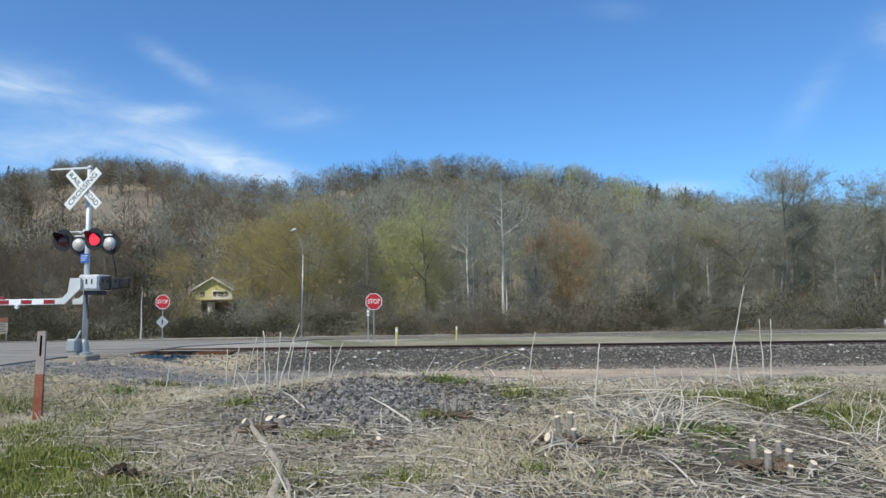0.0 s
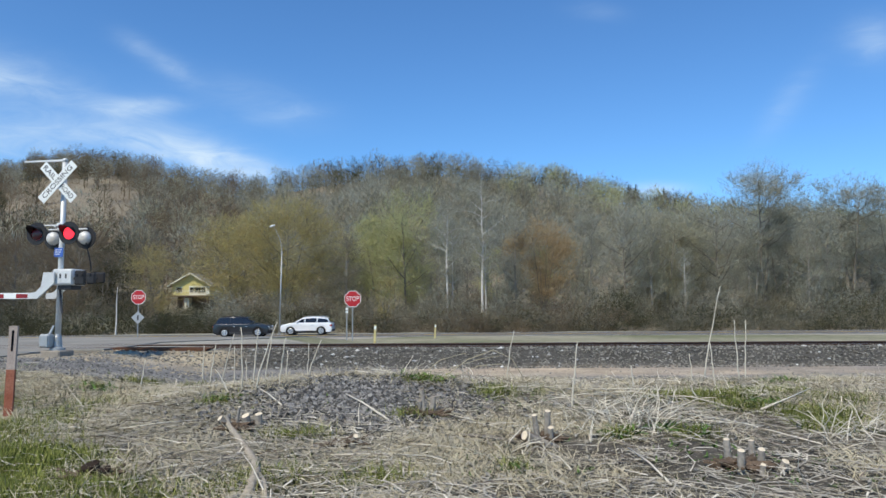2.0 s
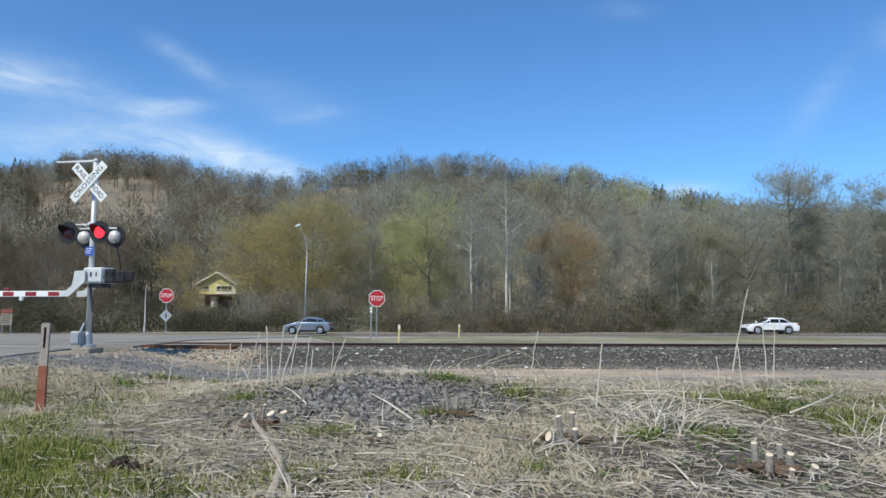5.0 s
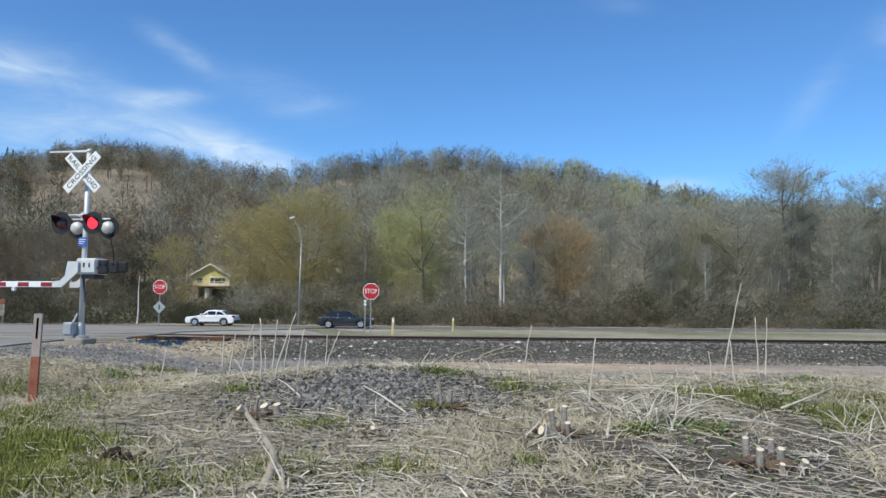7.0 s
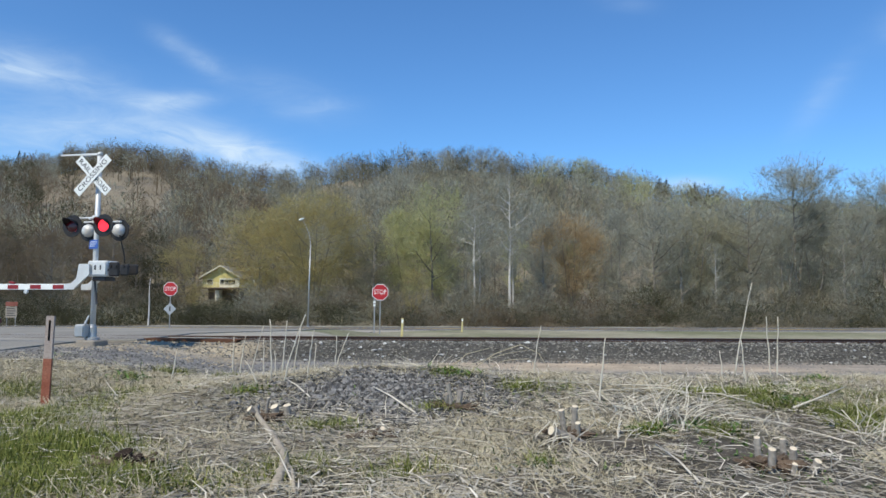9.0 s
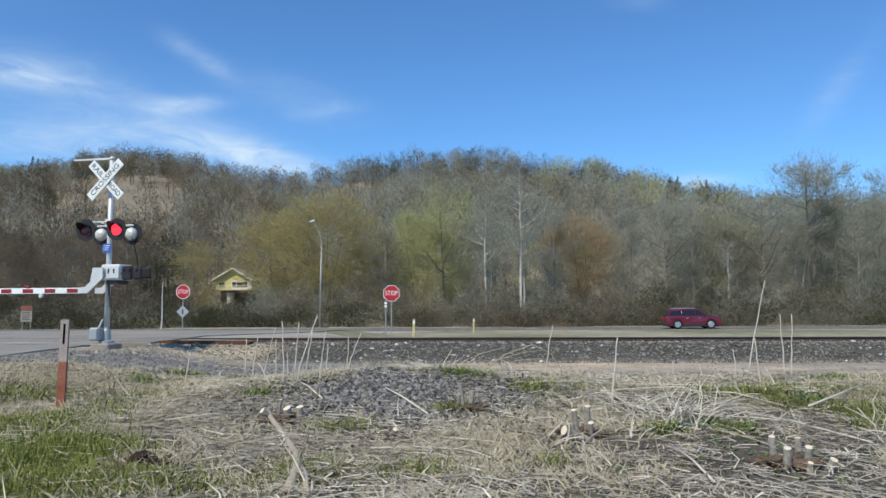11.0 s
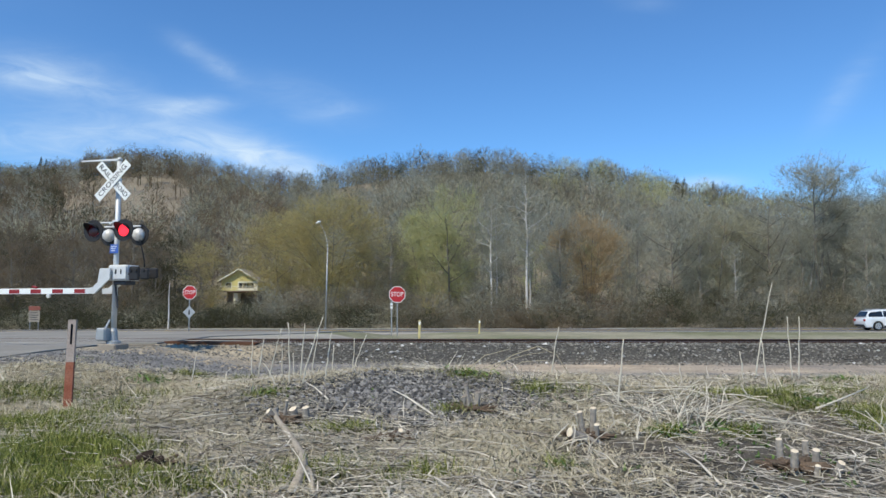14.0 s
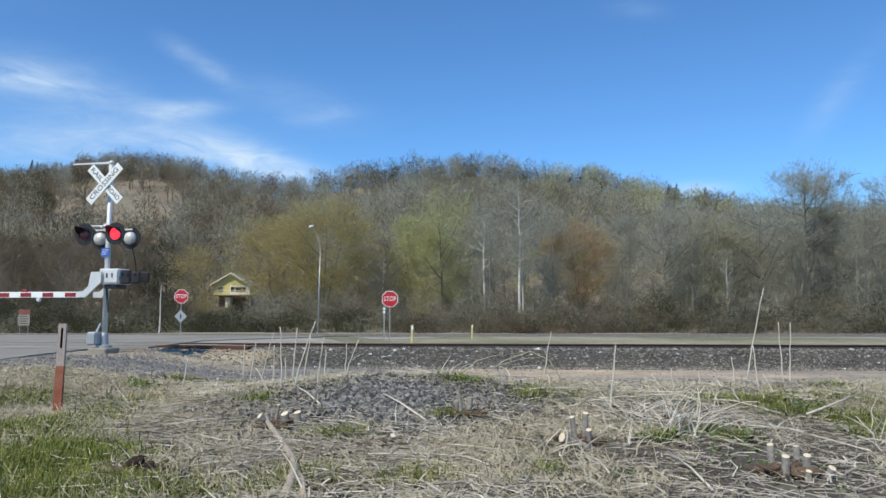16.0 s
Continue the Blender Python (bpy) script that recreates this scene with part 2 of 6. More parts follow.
TW = {
    "grey": twig_material("grey_twigs", (0.363, 0.357, 0.280), (0.455, 0.447, 0.355)),
    "brown": twig_material("brown_twigs", (0.226, 0.208, 0.152), (0.298, 0.275, 0.20)),
    "olive": twig_material("olive_buds", (0.41, 0.385, 0.25), (0.44, 0.415, 0.30)),
    "yellow": twig_material("yellow_willow_twigs", (0.50, 0.43, 0.17), (0.46, 0.39, 0.21)),
    "orange": twig_material("orange_buds", (0.54, 0.40, 0.21), (0.47, 0.37, 0.24)),
    "green": twig_material("light_green_buds", (0.530, 0.546, 0.243), (0.519, 0.489, 0.288)),
    "red": twig_material("red_brown_twigs", (0.212, 0.160, 0.108), (0.233, 0.191, 0.131)),
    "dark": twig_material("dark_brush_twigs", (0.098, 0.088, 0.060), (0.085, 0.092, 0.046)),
}


# ---- mesh tools ----
def link(name, bm_or_mesh, mats, parent=None, label=""):
    if isinstance(bm_or_mesh, bmesh.types.BMesh):
        me = bpy.data.meshes.new(name)
        bm_or_mesh.to_mesh(me)
        bm_or_mesh.free()
    else:
        me = bm_or_mesh
    if not me.materials:
        for m in (mats if isinstance(mats, (list, tuple)) else [mats]):
            me.materials.append(m)
    ob = new(name, me)
    if parent is not None:
        ob.parent = parent
    if label:
        ob["label"] = label
    return ob


def part(name, bm, mat, parent, label=""):
    return link(name, bm, mat, parent, label)


def empty(name, m=None):
    ob = new(name)
    ob.empty_display_size = 0.2
    if m is not None:
        ob.matrix_basis = m
    return ob


def box(bm, x0, x1, y0, y1, z0, z1, m=None, bevel=0.0, mi=0):
    vs = [bm.verts.new((x, y, z)) for z in (z0, z1) for y in (y0, y1) for x in (x0, x1)]
    fs = []
    for q in ((0, 2, 3, 1), (4, 5, 7, 6), (0, 1, 5, 4), (2, 6, 7, 3), (0, 4, 6, 2), (1, 3, 7, 5)):
        f = bm.faces.new([vs[i] for i in q])
        f.material_index = mi
        fs.append(f)
    if bevel:
        es = list({e for f in fs for e in f.edges})
        r = bmesh.ops.bevel(bm, geom=es, offset=bevel, segments=1, affect="EDGES", profile=0.5)
        vs = list({v for f in r["faces"] for v in f.verts} | {v for v in vs if v.is_valid})
    if m is not None:
        bmesh.ops.transform(bm, matrix=m, verts=[v for v in vs if v.is_valid])
    return bm


def tube(bm, a, b, r0, r1, sides=8, caps=True, mi=0):
    a, b = Vector(a), Vector(b)
    d = (b - a).normalized()
    u = d.orthogonal().normalized()
    w = d.cross(u)
    rings = []
    for c, r in ((a, r0), (b, r1)):
        rings.append([bm.verts.new(c + (u * math.cos(t) + w * math.sin(t)) * r) for t in [2 * math.pi * i / sides for i in range(sides)]])
    for i in range(sides):
        f = bm.faces.new((rings[0][i], rings[0][(i + 1) % sides], rings[1][(i + 1) % sides], rings[1][i]))
        f.material_index = mi
    if caps:
        bm.faces.new(rings[0][::-1]).material_index = mi
        bm.faces.new(rings[1]).material_index = mi
    return bm


def lathe(bm, profile, axis_m, sides=24, mi=0):
    """Turns (radius, height) pairs round the local z axis."""
    rings = []
    for r, h in profile:
        rings.append([bm.verts.new(axis_m @ Vector((r * math.cos(2 * math.pi * i / sides), r * math.sin(2 * math.pi * i / sides), h))) for i in range(sides)])
    for p, q in zip(rings, rings[1:]):
        for i in range(sides):
            bm.faces.new((p[i], p[(i + 1) % sides], q[(i + 1) % sides], q[i])).material_index = mi
    bm.faces.new(rings[0][::-1]).material_index = mi
    bm.faces.new(rings[-1]).material_index = mi
    return bm


def prism(bm, pts, y0, y1, mi=0):
    """A polygon in x, z carried from y0 to y1."""
    a = [bm.verts.new((x, y0, z)) for x, z in pts]
    b = [bm.verts.new((x, y1, z)) for x, z in pts]
    n = len(pts)
    bm.faces.new(a).material_index = mi
    bm.faces.new(b[::-1]).material_index = mi
    for i in range(n):
        bm.faces.new((a[(i + 1) % n], a[i], b[i], b[(i + 1) % n])).material_index = mi
    bmesh.ops.recalc_face_normals(bm, faces=bm.faces)
    return bm


class Soup:
    """Many small loose pieces gathered into one mesh."""

    def __init__(self):
        self.v, self.f, self.m = [], [], []

    def tri(self, a, b, c, mi=0):
        n = len(self.v)
        self.v += [a, b, c]
        self.f.append((n, n + 1, n + 2))
        self.m.append(mi)

    def quad(self, a, b, c, d, mi=0):
        n = len(self.v)
        self.v += [a, b, c, d]
        self.f.append((n, n + 1, n + 2, n + 3))
        self.m.append(mi)

    def limb(self, a, b, r0, r1, sides=5, mi=0):
        d = (b - a)
        if d.length < 1e-6:
            return
        u = d.orthogonal().normalized()
        w = d.normalized().cross(u)
        n = len(self.v)
        for c, r in ((a, r0), (b, r1)):
            for i in range(sides):
                t = 2 * math.pi * i / sides
                self.v.append(c + (u * math.cos(t) + w * math.sin(t)) * r)
        for i in range(sides):
            j = (i + 1) % sides
            self.f.append((n + i, n + j, n + sides + j, n + sides + i))
            self.m.append(mi)

    def mesh(self, name, mats):
        me = bpy.data.meshes.new(name)
        me.from_pydata([tuple(p) for p in self.v], [], self.f)
        for m in mats:
            me.materials.append(m)
        me.polygons.foreach_set("material_index", self.m)
        me.update()
        return me


def text_mesh(words, size, depth=0.004):
    cu = bpy.data.curves.new("lettering", "FONT")
    cu.body, cu.size, cu.align_x, cu.align_y, cu.extrude = words, size, "CENTER", "CENTER", depth
    cu.resolution_u = 3
    ob = bpy.data.objects.new("lettering", cu)
    scene.collection.objects.link(ob)
    me = bpy.data.meshes.new_from_object(ob.evaluated_get(bpy.context.evaluated_depsgraph_get()))
    bpy.data.objects.remove(ob)
    bpy.data.curves.remove(cu)
    me.name = "lettering"
    me.materials.clear()
    return me


def smooth(ob):
    ob.data.polygons.foreach_set("use_smooth", [True] * len(ob.data.polygons))
    return ob


def step(a, b, x):
    t = min(1.0, max(0.0, (x - a) / (b - a)))
    return t * t * (3 - 2 * t)


def fbm(x, y, s, o=4):
    return noise.fractal(Vector((x * s, y * s, 3.7)), 1.0, 2.0, o)


# ---- lie of the land ----
SKEW = 0.04                                  # the highway bears slightly towards the viewer on its way to the east
RIDGE = [(-3.0, 0.16), (-1.2, 0.19), (-0.75, 0.203), (-0.637, 0.206), (-0.588, 0.212), (-0.564, 0.219), (-0.512, 0.229), (-0.47, 0.230), (-0.43, 0.225), (-0.386, 0.216),
         (-0.335, 0.209), (-0.278, 0.193), (-0.254, 0.190), (-0.213, 0.197), (-0.148, 0.209), (-0.066, 0.220), (0.016, 0.226),
         (0.097, 0.216), (0.179, 0.210), (0.26, 0.187), (0.341, 0.172), (0.414, 0.159), (0.503, 0.15), (0.75, 0.14), (1.5, 0.12), (3.0, 0.08)]
RX, RZ = [r[0] for r in RIDGE], [r[1] for r in RIDGE]
RIDGE_Y, HILL_Y, CANOPY = 320.0, 104.0, 11.0


def ridge(x):
    return 1.55 + RIDGE_Y * float(np.interp(x / RIDGE_Y, RX, RZ)) - CANOPY


def highway_z(x):
    """The highway climbs gently to the east."""
    return -0.715 + 0.004 * max(-70.0, min(70.0, x))


def verge(x, y):
    """The grass bank between track and highway, east of the junction."""
    return 0.25 * step(-6.5, 2.0, x) * step(32, 47, y) * (1 - step(49.5, 53.2, y + SKEW * x))


def land(x, y):
    """Height of the ground."""
    # foreground, sinking slightly to the lane along the track
    z = 0.08 + 0.05 * fbm(x, y, 0.35) + 0.025 * fbm(x + 9, y, 1.7)
    z += 0.34 * math.exp(-(((x + 1.0) / 2.6) ** 2 + ((y - 11.6) / 1.7) ** 2)) + 0.10 * math.exp(-(((x - 4.5) / 4) ** 2 + ((y - 11.0) / 2.0) ** 2))
    lane = step(13.6, 15.2, y)
    z = z * (1 - lane) + (0.06 + 0.012 * fbm(x, y, 0.8)) * lane
    # track bed
    if y > 17.2:
        z = max(z, 0.05 + 0.40 * step(17.7, 19.3, y)) if y < 20.7 else z
    if y >= 20.7:
        z = 0.36 - 0.58 * step(22.4, 25.0, y) - 0.40 * step(25, 50, y)
    z += verge(x, y)
    # the crossing road's bank
    if 6 < y < 60:
        wide = 2.6 * step(20, 26, y)
        bank = step(-4.4 + wide, -8.0 + wide, x) * step(9.5, 15.0, y) * (1 - step(24, 50, y))
        z = z * (1 - bank) + max(z, 0.455) * bank
    # beyond the highway
    d = y + SKEW * x
    if d > 50:
        z = -0.62 + (highway_z(x) + 0.57) * step(50, 53, d) + verge(x, y)
    if d > 66.5:
        z = highway_z(x) - 0.05 - 0.35 * step(66.5, 69.5, d) + 0.5 * step(69.5, 73, d) + 0.22 * fbm(x, y, 0.05)
    if y > HILL_Y:
        t = (y - HILL_Y) / (RIDGE_Y - HILL_Y)
        up = ridge(x * RIDGE_Y / max(y, 160.0))
        if t <= 1:
            k = t ** 1.25
            z += (up + 0.5) * k + 2.2 * fbm(x, y, 0.012) * min(1, t * 3) * (1 - t ** 3)
        else:
            z += up + 0.5 - 0.02 * (y - RIDGE_Y)
    return z


def bluff(a):
    """Lower and upper edge of the open slope of the western hill, as seen by its bearing."""
    top = float(np.interp(a, [-0.600, -0.590, -0.565, -0.544, -0.497, -0.465, -0.420, -0.400], [0.146, 0.160, 0.176, 0.180, 0.170, 0.162, 0.151, 0.139]))
    low = float(np.interp(a, [-0.60, -0.546, -0.47, -0.405], [0.145, 0.150, 0.143, 0.137]))
    return low, top


def clearing(x, y):
    """1 on the open grassy slope of the western hill."""
    a, e = x / y, (land(x, y) - 1.55) / y
    low, top = bluff(a)
    return 1 if -0.60 < a < -0.405 and low < e < top else 0


# ---- ground ----
def lin(a, b, s):
    return list(np.arange(a, b, s))


gx = [-3000, -2000, -1300, -900, -650, -480, -380] + lin(-320, -60, 8) + lin(-60, -14, 1.5) + lin(-14, 14, 0.26) + lin(14, 60, 1.5) + lin(60, 320, 8) + [320, 380, 480, 650, 900, 1300, 2000, 3000]
gy = [-600, -200, -60, -20, -8, -2, 1.5] + lin(3.0, 26, 0.25) + lin(26, 74, 1.0) + lin(74, 104, 3) + lin(104, 330, 6) + [330, 345, 370, 420, 520, 700, 1000, 1600, 3000]


# patches of green grass: middle, spread and number of blades
GREEN = [(-7.0, 11.0, 0.9, 0.6, 1500), (-5.3, 8.3, 0.9, 0.7, 3000), (-4.0, 6.6, 0.8, 0.7, 4200), (-4.1, 7.2, 0.6, 0.45, 2200), (-3.55, 7.0, 0.35, 0.35, 800), (-3.1, 5.9, 0.7, 0.4, 2200), (-3.4, 5.5, 0.8, 0.4, 2200), (-2.75, 5.9, 0.35, 0.3, 420), (-2.3, 5.75, 0.35, 0.22, 160),
         (-1.9, 5.8, 0.4, 0.22, 140), (-1.5, 6.0, 0.35, 0.22, 130), (-4.9, 9.0, 0.45, 0.35, 420), (-5.0, 10.0, 0.45, 0.35, 300), (-5.0, 11.2, 0.5, 0.35, 320), (-5.65, 12.6, 0.2, 0.2, 200), (-5.4, 13.8, 0.35, 0.25, 240), (-2.9, 10.2, 0.25, 0.2, 220), (-4.2, 13.2, 0.3, 0.2, 150),
         (-1.54, 8.2, 0.3, 0.2, 200), (-1.25, 8.2, 0.25, 0.2, 180), (-1.3, 6.3, 0.45, 0.22, 200), (-0.37, 6.1, 0.3, 0.2, 200), (0.0, 11.3, 0.35, 0.3, 300), (1.05, 10.6, 0.22, 0.3, 340), (-0.15, 9.2, 0.3, 0.15, 200), (2.25, 8.0, 0.15, 0.12, 220), (3.95, 10.7, 0.5, 0.3, 620),
         (4.5, 10.7, 0.5, 0.3, 620), (4.5, 9.9, 0.45, 0.3, 560), (5.6, 11.3, 0.7, 0.35, 700), (7.0, 13.4, 0.4, 0.25, 200), (5.3, 9.3, 0.5, 0.4, 900), (4.9, 8.4, 0.3, 0.3, 560), (0.86, 6.5, 0.12, 0.1, 110), (3.1, 8.1, 0.25, 0.2, 240),
         (1.5, 10.8, 0.5, 0.3, 130), (6.4, 10.6, 0.8, 0.4, 700)]


def lush(x, y):
    """How green the turf is at a place."""
    return min(1.0, sum(min(1.0, n / (sx * sy) / 3800) * math.exp(-((x - p) / sx) ** 2 - ((y - q) / sy) ** 2) for p, q, sx, sy, n in GREEN if abs(x - p) < 2.5 and abs(y - q) < 2.0))


def mixc(a, b, t):
    t = min(1.0, max(0.0, t))
    return tuple(p * (1 - t) + q * t for p, q in zip(a, b))


def soil(x, y):
    """Colour of the bare ground: litter, gravel, lane, grass."""
    d = y + SKEW * x
    if y > 69:
        c = mixc((0.21, 0.18, 0.135), (0.26, 0.225, 0.165), 0.5 + 0.8 * fbm(x, y, 0.02))
        if y > 120 and clearing(x, y):
            c = mixc((0.25, 0.215, 0.16), (0.18, 0.155, 0.115), 0.5 + fbm(x, y, 0.05))
        return c
    if d > 50 or y > 26:
        g = 0.5 + 0.9 * fbm(x, y, 0.12)
        c = mixc((0.33, 0.305, 0.22), (0.19, 0.195, 0.11), min(1, max(0, g)))
        if d > 53:
            c = mixc(c, (0.33, 0.31, 0.24), 0.6)
        return c
    dirt, straw, dark = (0.10, 0.09, 0.073), (0.20, 0.18, 0.13), (0.085, 0.074, 0.062)
    g = min(1, max(0, 0.5 + 1.1 * fbm(x, y, 0.35)))
    c = mixc(dirt, straw, g * 0.9)
    c = mixc(c, (0.30, 0.265, 0.175), step(-0.6, -2.2, x) * (0.6 + 0.9 * fbm(x + 4, y, 0.7)))
    c = mixc(c, dark, 0.7 * math.exp(-(((x - 2.4) / 2.2) ** 2 + ((y - 7.3) / 1.3) ** 2)))
    heap = math.exp(-(((x + 1.0) / 1.3) ** 2 + ((y - 10.2) / 1.5) ** 2))
    c = mixc(c, (0.085, 0.085, 0.088), min(1, heap * 1.3))
    if y < 15:
        c = mixc(c, (0.115, 0.135, 0.04), 0.8 * lush(x, y))
    lane = step(13.8, 15.4, y)
    tan = step(-1.0, 0.4, x) * (1 - step(4, 13, x) * 0.55)
    lanec = mixc((0.21, 0.20, 0.185), (0.46, 0.37, 0.265), tan * step(15.0, 16.2, y + 0.4 * fbm(x, y, 0.8)) * (0.75 + 0.5 * fbm(x, y, 0.5)))
    c = mixc(c, lanec, lane)
    c = mixc(c, (0.082, 0.078, 0.069), step(17.7, 18.1, y))
    if y > 19.6 and x < -3:
        c = mixc(c, (0.33, 0.31, 0.26), step(-3, -5, x))
    if x < -2.5:
        belt = step(-2.5, -4.5, x) * step(13.2, 14.0, y + 0.5 * fbm(x, y, 0.6)) * (1 - step(16.0, 16.8, y))
        c = mixc(c, (0.20, 0.195, 0.185), belt * 0.9)
    if x < -4:
        sand = step(-4.2, -5.5, x) * step(16.2, 17.0, y) * (1 - step(19, 19.6, y))
        c = mixc(c, (0.40, 0.34, 0.24), sand * (0.75 + 0.6 * fbm(x, y, 0.9)))
    return c


nx, ny = len(gx), len(gy)
gverts = [(x, y, land(x, y)) for y in gy for x in gx]
gfaces = [(j * nx + i, j * nx + i + 1, (j + 1) * nx + i + 1, (j + 1) * nx + i) for j in range(ny - 1) for i in range(nx - 1)]
me = bpy.data.meshes.new("ground")
me.from_pydata(gverts, [], gfaces)
me.materials.append(M_SOIL)
cols = me.color_attributes.new("soil", "FLOAT_COLOR", "POINT")
cols.data.foreach_set("color", [c for v in gverts for c in (*soil(v[0], v[1]), 1.0)])
ground = tagged(smooth(new("ground", me)), "dry grassy ground rising to a wooded hill", "ground", kind="structure")


def strip(name, rows, thick, mat, label, category="road"):
    """A paved strip: rows of (left edge, right edge) points, with thickness."""
    bm = bmesh.new()
    prev = None
    for a, b in rows:
        cur = [bm.verts.new(p) for p in (a, b, (b[0], b[1], b[2] - thick), (a[0], a[1], a[2] - thick))]
        if prev:
            for i in range(4):
                bm.faces.new((prev[i], prev[(i + 1) % 4], cur[(i + 1) % 4], cur[i]))
        else:
            bm.faces.new(cur)
        prev = cur
    bm.faces.new(prev[::-1])
    bmesh.ops.recalc_face_normals(bm, faces=bm.faces)
    return tagged(link(name, bm, mat), label, category, kind="structure")


def along(d, x, z):
    return (x, d - SKEW * x, z)


HX = [-900, -500, -300, -200, -130, -70, 0, 70, 130, 200, 300, 500, 900]
strip("shoulder", [(along(53.6, x, highway_z(x) + -0.025), along(65.9, x, highway_z(x) + -0.025)) for x in HX], 0.3, M_SHOULDER, "pale gravel shoulder along the highway", "shoulder")
strip("road", [(along(57.4, x, highway_z(x) + 0.0), along(65.2, x, highway_z(x) + 0.0)) for x in HX], 0.2, M_ASPHALT, "pale worn asphalt two-lane highway")
for d in (57.7, 64.9):
    strip("edge_line", [(along(d - 0.07, x, highway_z(x) + 0.004), along(d + 0.07, x, highway_z(x) + 0.004)) for x in HX], 0.003, M_PAINT_W, "white painted road edge line", "road marking")
for d in (61.15, 61.45):
    strip("centre_line", [(along(d - 0.06, x, highway_z(x) + 0.004), along(d + 0.06, x, highway_z(x) + 0.004)) for x in HX], 0.003, M_PAINT_Y, "yellow painted centre line", "road marking")


def side_edges(y):
    return -19.0 - 14.0 * step(30, 53, y), -9.7 + 4.2 * step(21, 28, y)


rows = []
for y in [-300, -60, 0, 6, 10, 12, 14, 16, 18, 19.2] + lin(23.2, 55, 1.6) + [54.8]:
    a, b = side_edges(y)
    z = max(land(-14, y) + 0.035, highway_z(-14) - 0.012)
    rows.append(((a, y, z), (b, y, z)))
strip("side_road", rows[:10], 0.4, M_SIDE, "grey asphalt side road leading up to the railway")
strip("side_road", rows[10:], 0.4, M_SIDE, "grey asphalt side road between railway and highway")

# ---- railway ----
RAIL_TOP, NEAR, GAUGE = 0.50, 20.0, 1.51
PROFILE = [(-0.07, 0), (0.07, 0), (0.07, 0.012), (0.012, 0.03), (0.012, 0.115), (0.036, 0.125), (0.036, 0.15), (0.028, 0.158), (-0.028, 0.158), (-0.036, 0.15), (-0.036, 0.125), (-0.012, 0.115), (-0.012, 0.03), (-0.07, 0.012)]
for y in (NEAR, NEAR + GAUGE):
    bm = bmesh.new()
    a = [bm.verts.new((-500, y + p, RAIL_TOP - 0.158 + q)) for p, q in PROFILE]
    b = [bm.verts.new((500, y + p, RAIL_TOP - 0.158 + q)) for p, q in PROFILE]
    bm.faces.new(a), bm.faces.new(b[::-1])
    for i in range(len(a)):
        f = bm.faces.new((a[(i + 1) % len(a)], a[i], b[i], b[(i + 1) % len(a)]))
        f.material_index = 1 if i == 7 else 0
    bmesh.ops.recalc_face_normals(bm, faces=bm.faces)
    tagged(link("rail", bm, [M_RAIL, M_RAILTOP]), "rusty brown steel rail on the ballast", "rail", "rails of the track", "structure")
track = tagged(empty("track_ties"), "dark creosoted wooden ties under the rails", "railway ties", kind="structure")
tie = bmesh.new()
box(tie, -0.115, 0.115, -1.3, 1.3, -0.18, 0, bevel=0.012)
tie_mesh = None
rng = random.Random(5)
for i in range(66):
    x = -8.3 + i * 0.52
    if tie_mesh is None:
        ob = part("tie", tie, M_TIE, track)
        tie_mesh = ob.data
    else:
        ob = link("tie", tie_mesh, M_TIE, track)
    ob.matrix_basis = pose(x + rng.uniform(-0.02, 0.02), NEAR + GAUGE / 2 + rng.uniform(-0.04, 0.04), RAIL_TOP - 0.16 + rng.uniform(-0.006, 0.004), 0, 0, rng.uniform(-1, 1))
crossing = tagged(empty("crossing_panels"), "dark timber crossing panels between and beside the rails", "crossing panel", kind="structure")
for y0, y1 in ((19.22, 19.91), (20.1, 20.74), (20.76, 21.4), (21.62, 22.3), (22.32, 23.18)):
    for k in range(4):
        bm = bmesh.new()
        box(bm, -19.3 + k * 2.7, -19.3 + k * 2.7 + 2.68, y0, y1, RAIL_TOP - 0.22, RAIL_TOP - 0.004, bevel=0.01)
        part("panel", bm, M_SIDE, crossing)


timber = bmesh.new()
prism(timber, [(-8.25, 0.535), (-8.0, 0.40), (-6.9, 0.37), (-5.75, 0.44), (-5.7, 0.505), (-7.2, 0.53)], 19.0, 19.54)
tagged(link("crossing_timber", timber, M_TIMBER), "dark old timber beside the rail at the crossing", "timber")


# ---- woods ----
def rand_dir(rng, lo, hi):
    t, e = rng.uniform(0, 2 * math.pi), math.radians(rng.uniform(lo, hi))
    return Vector((math.cos(t) * math.cos(e), math.sin(t) * math.cos(e), math.sin(e)))


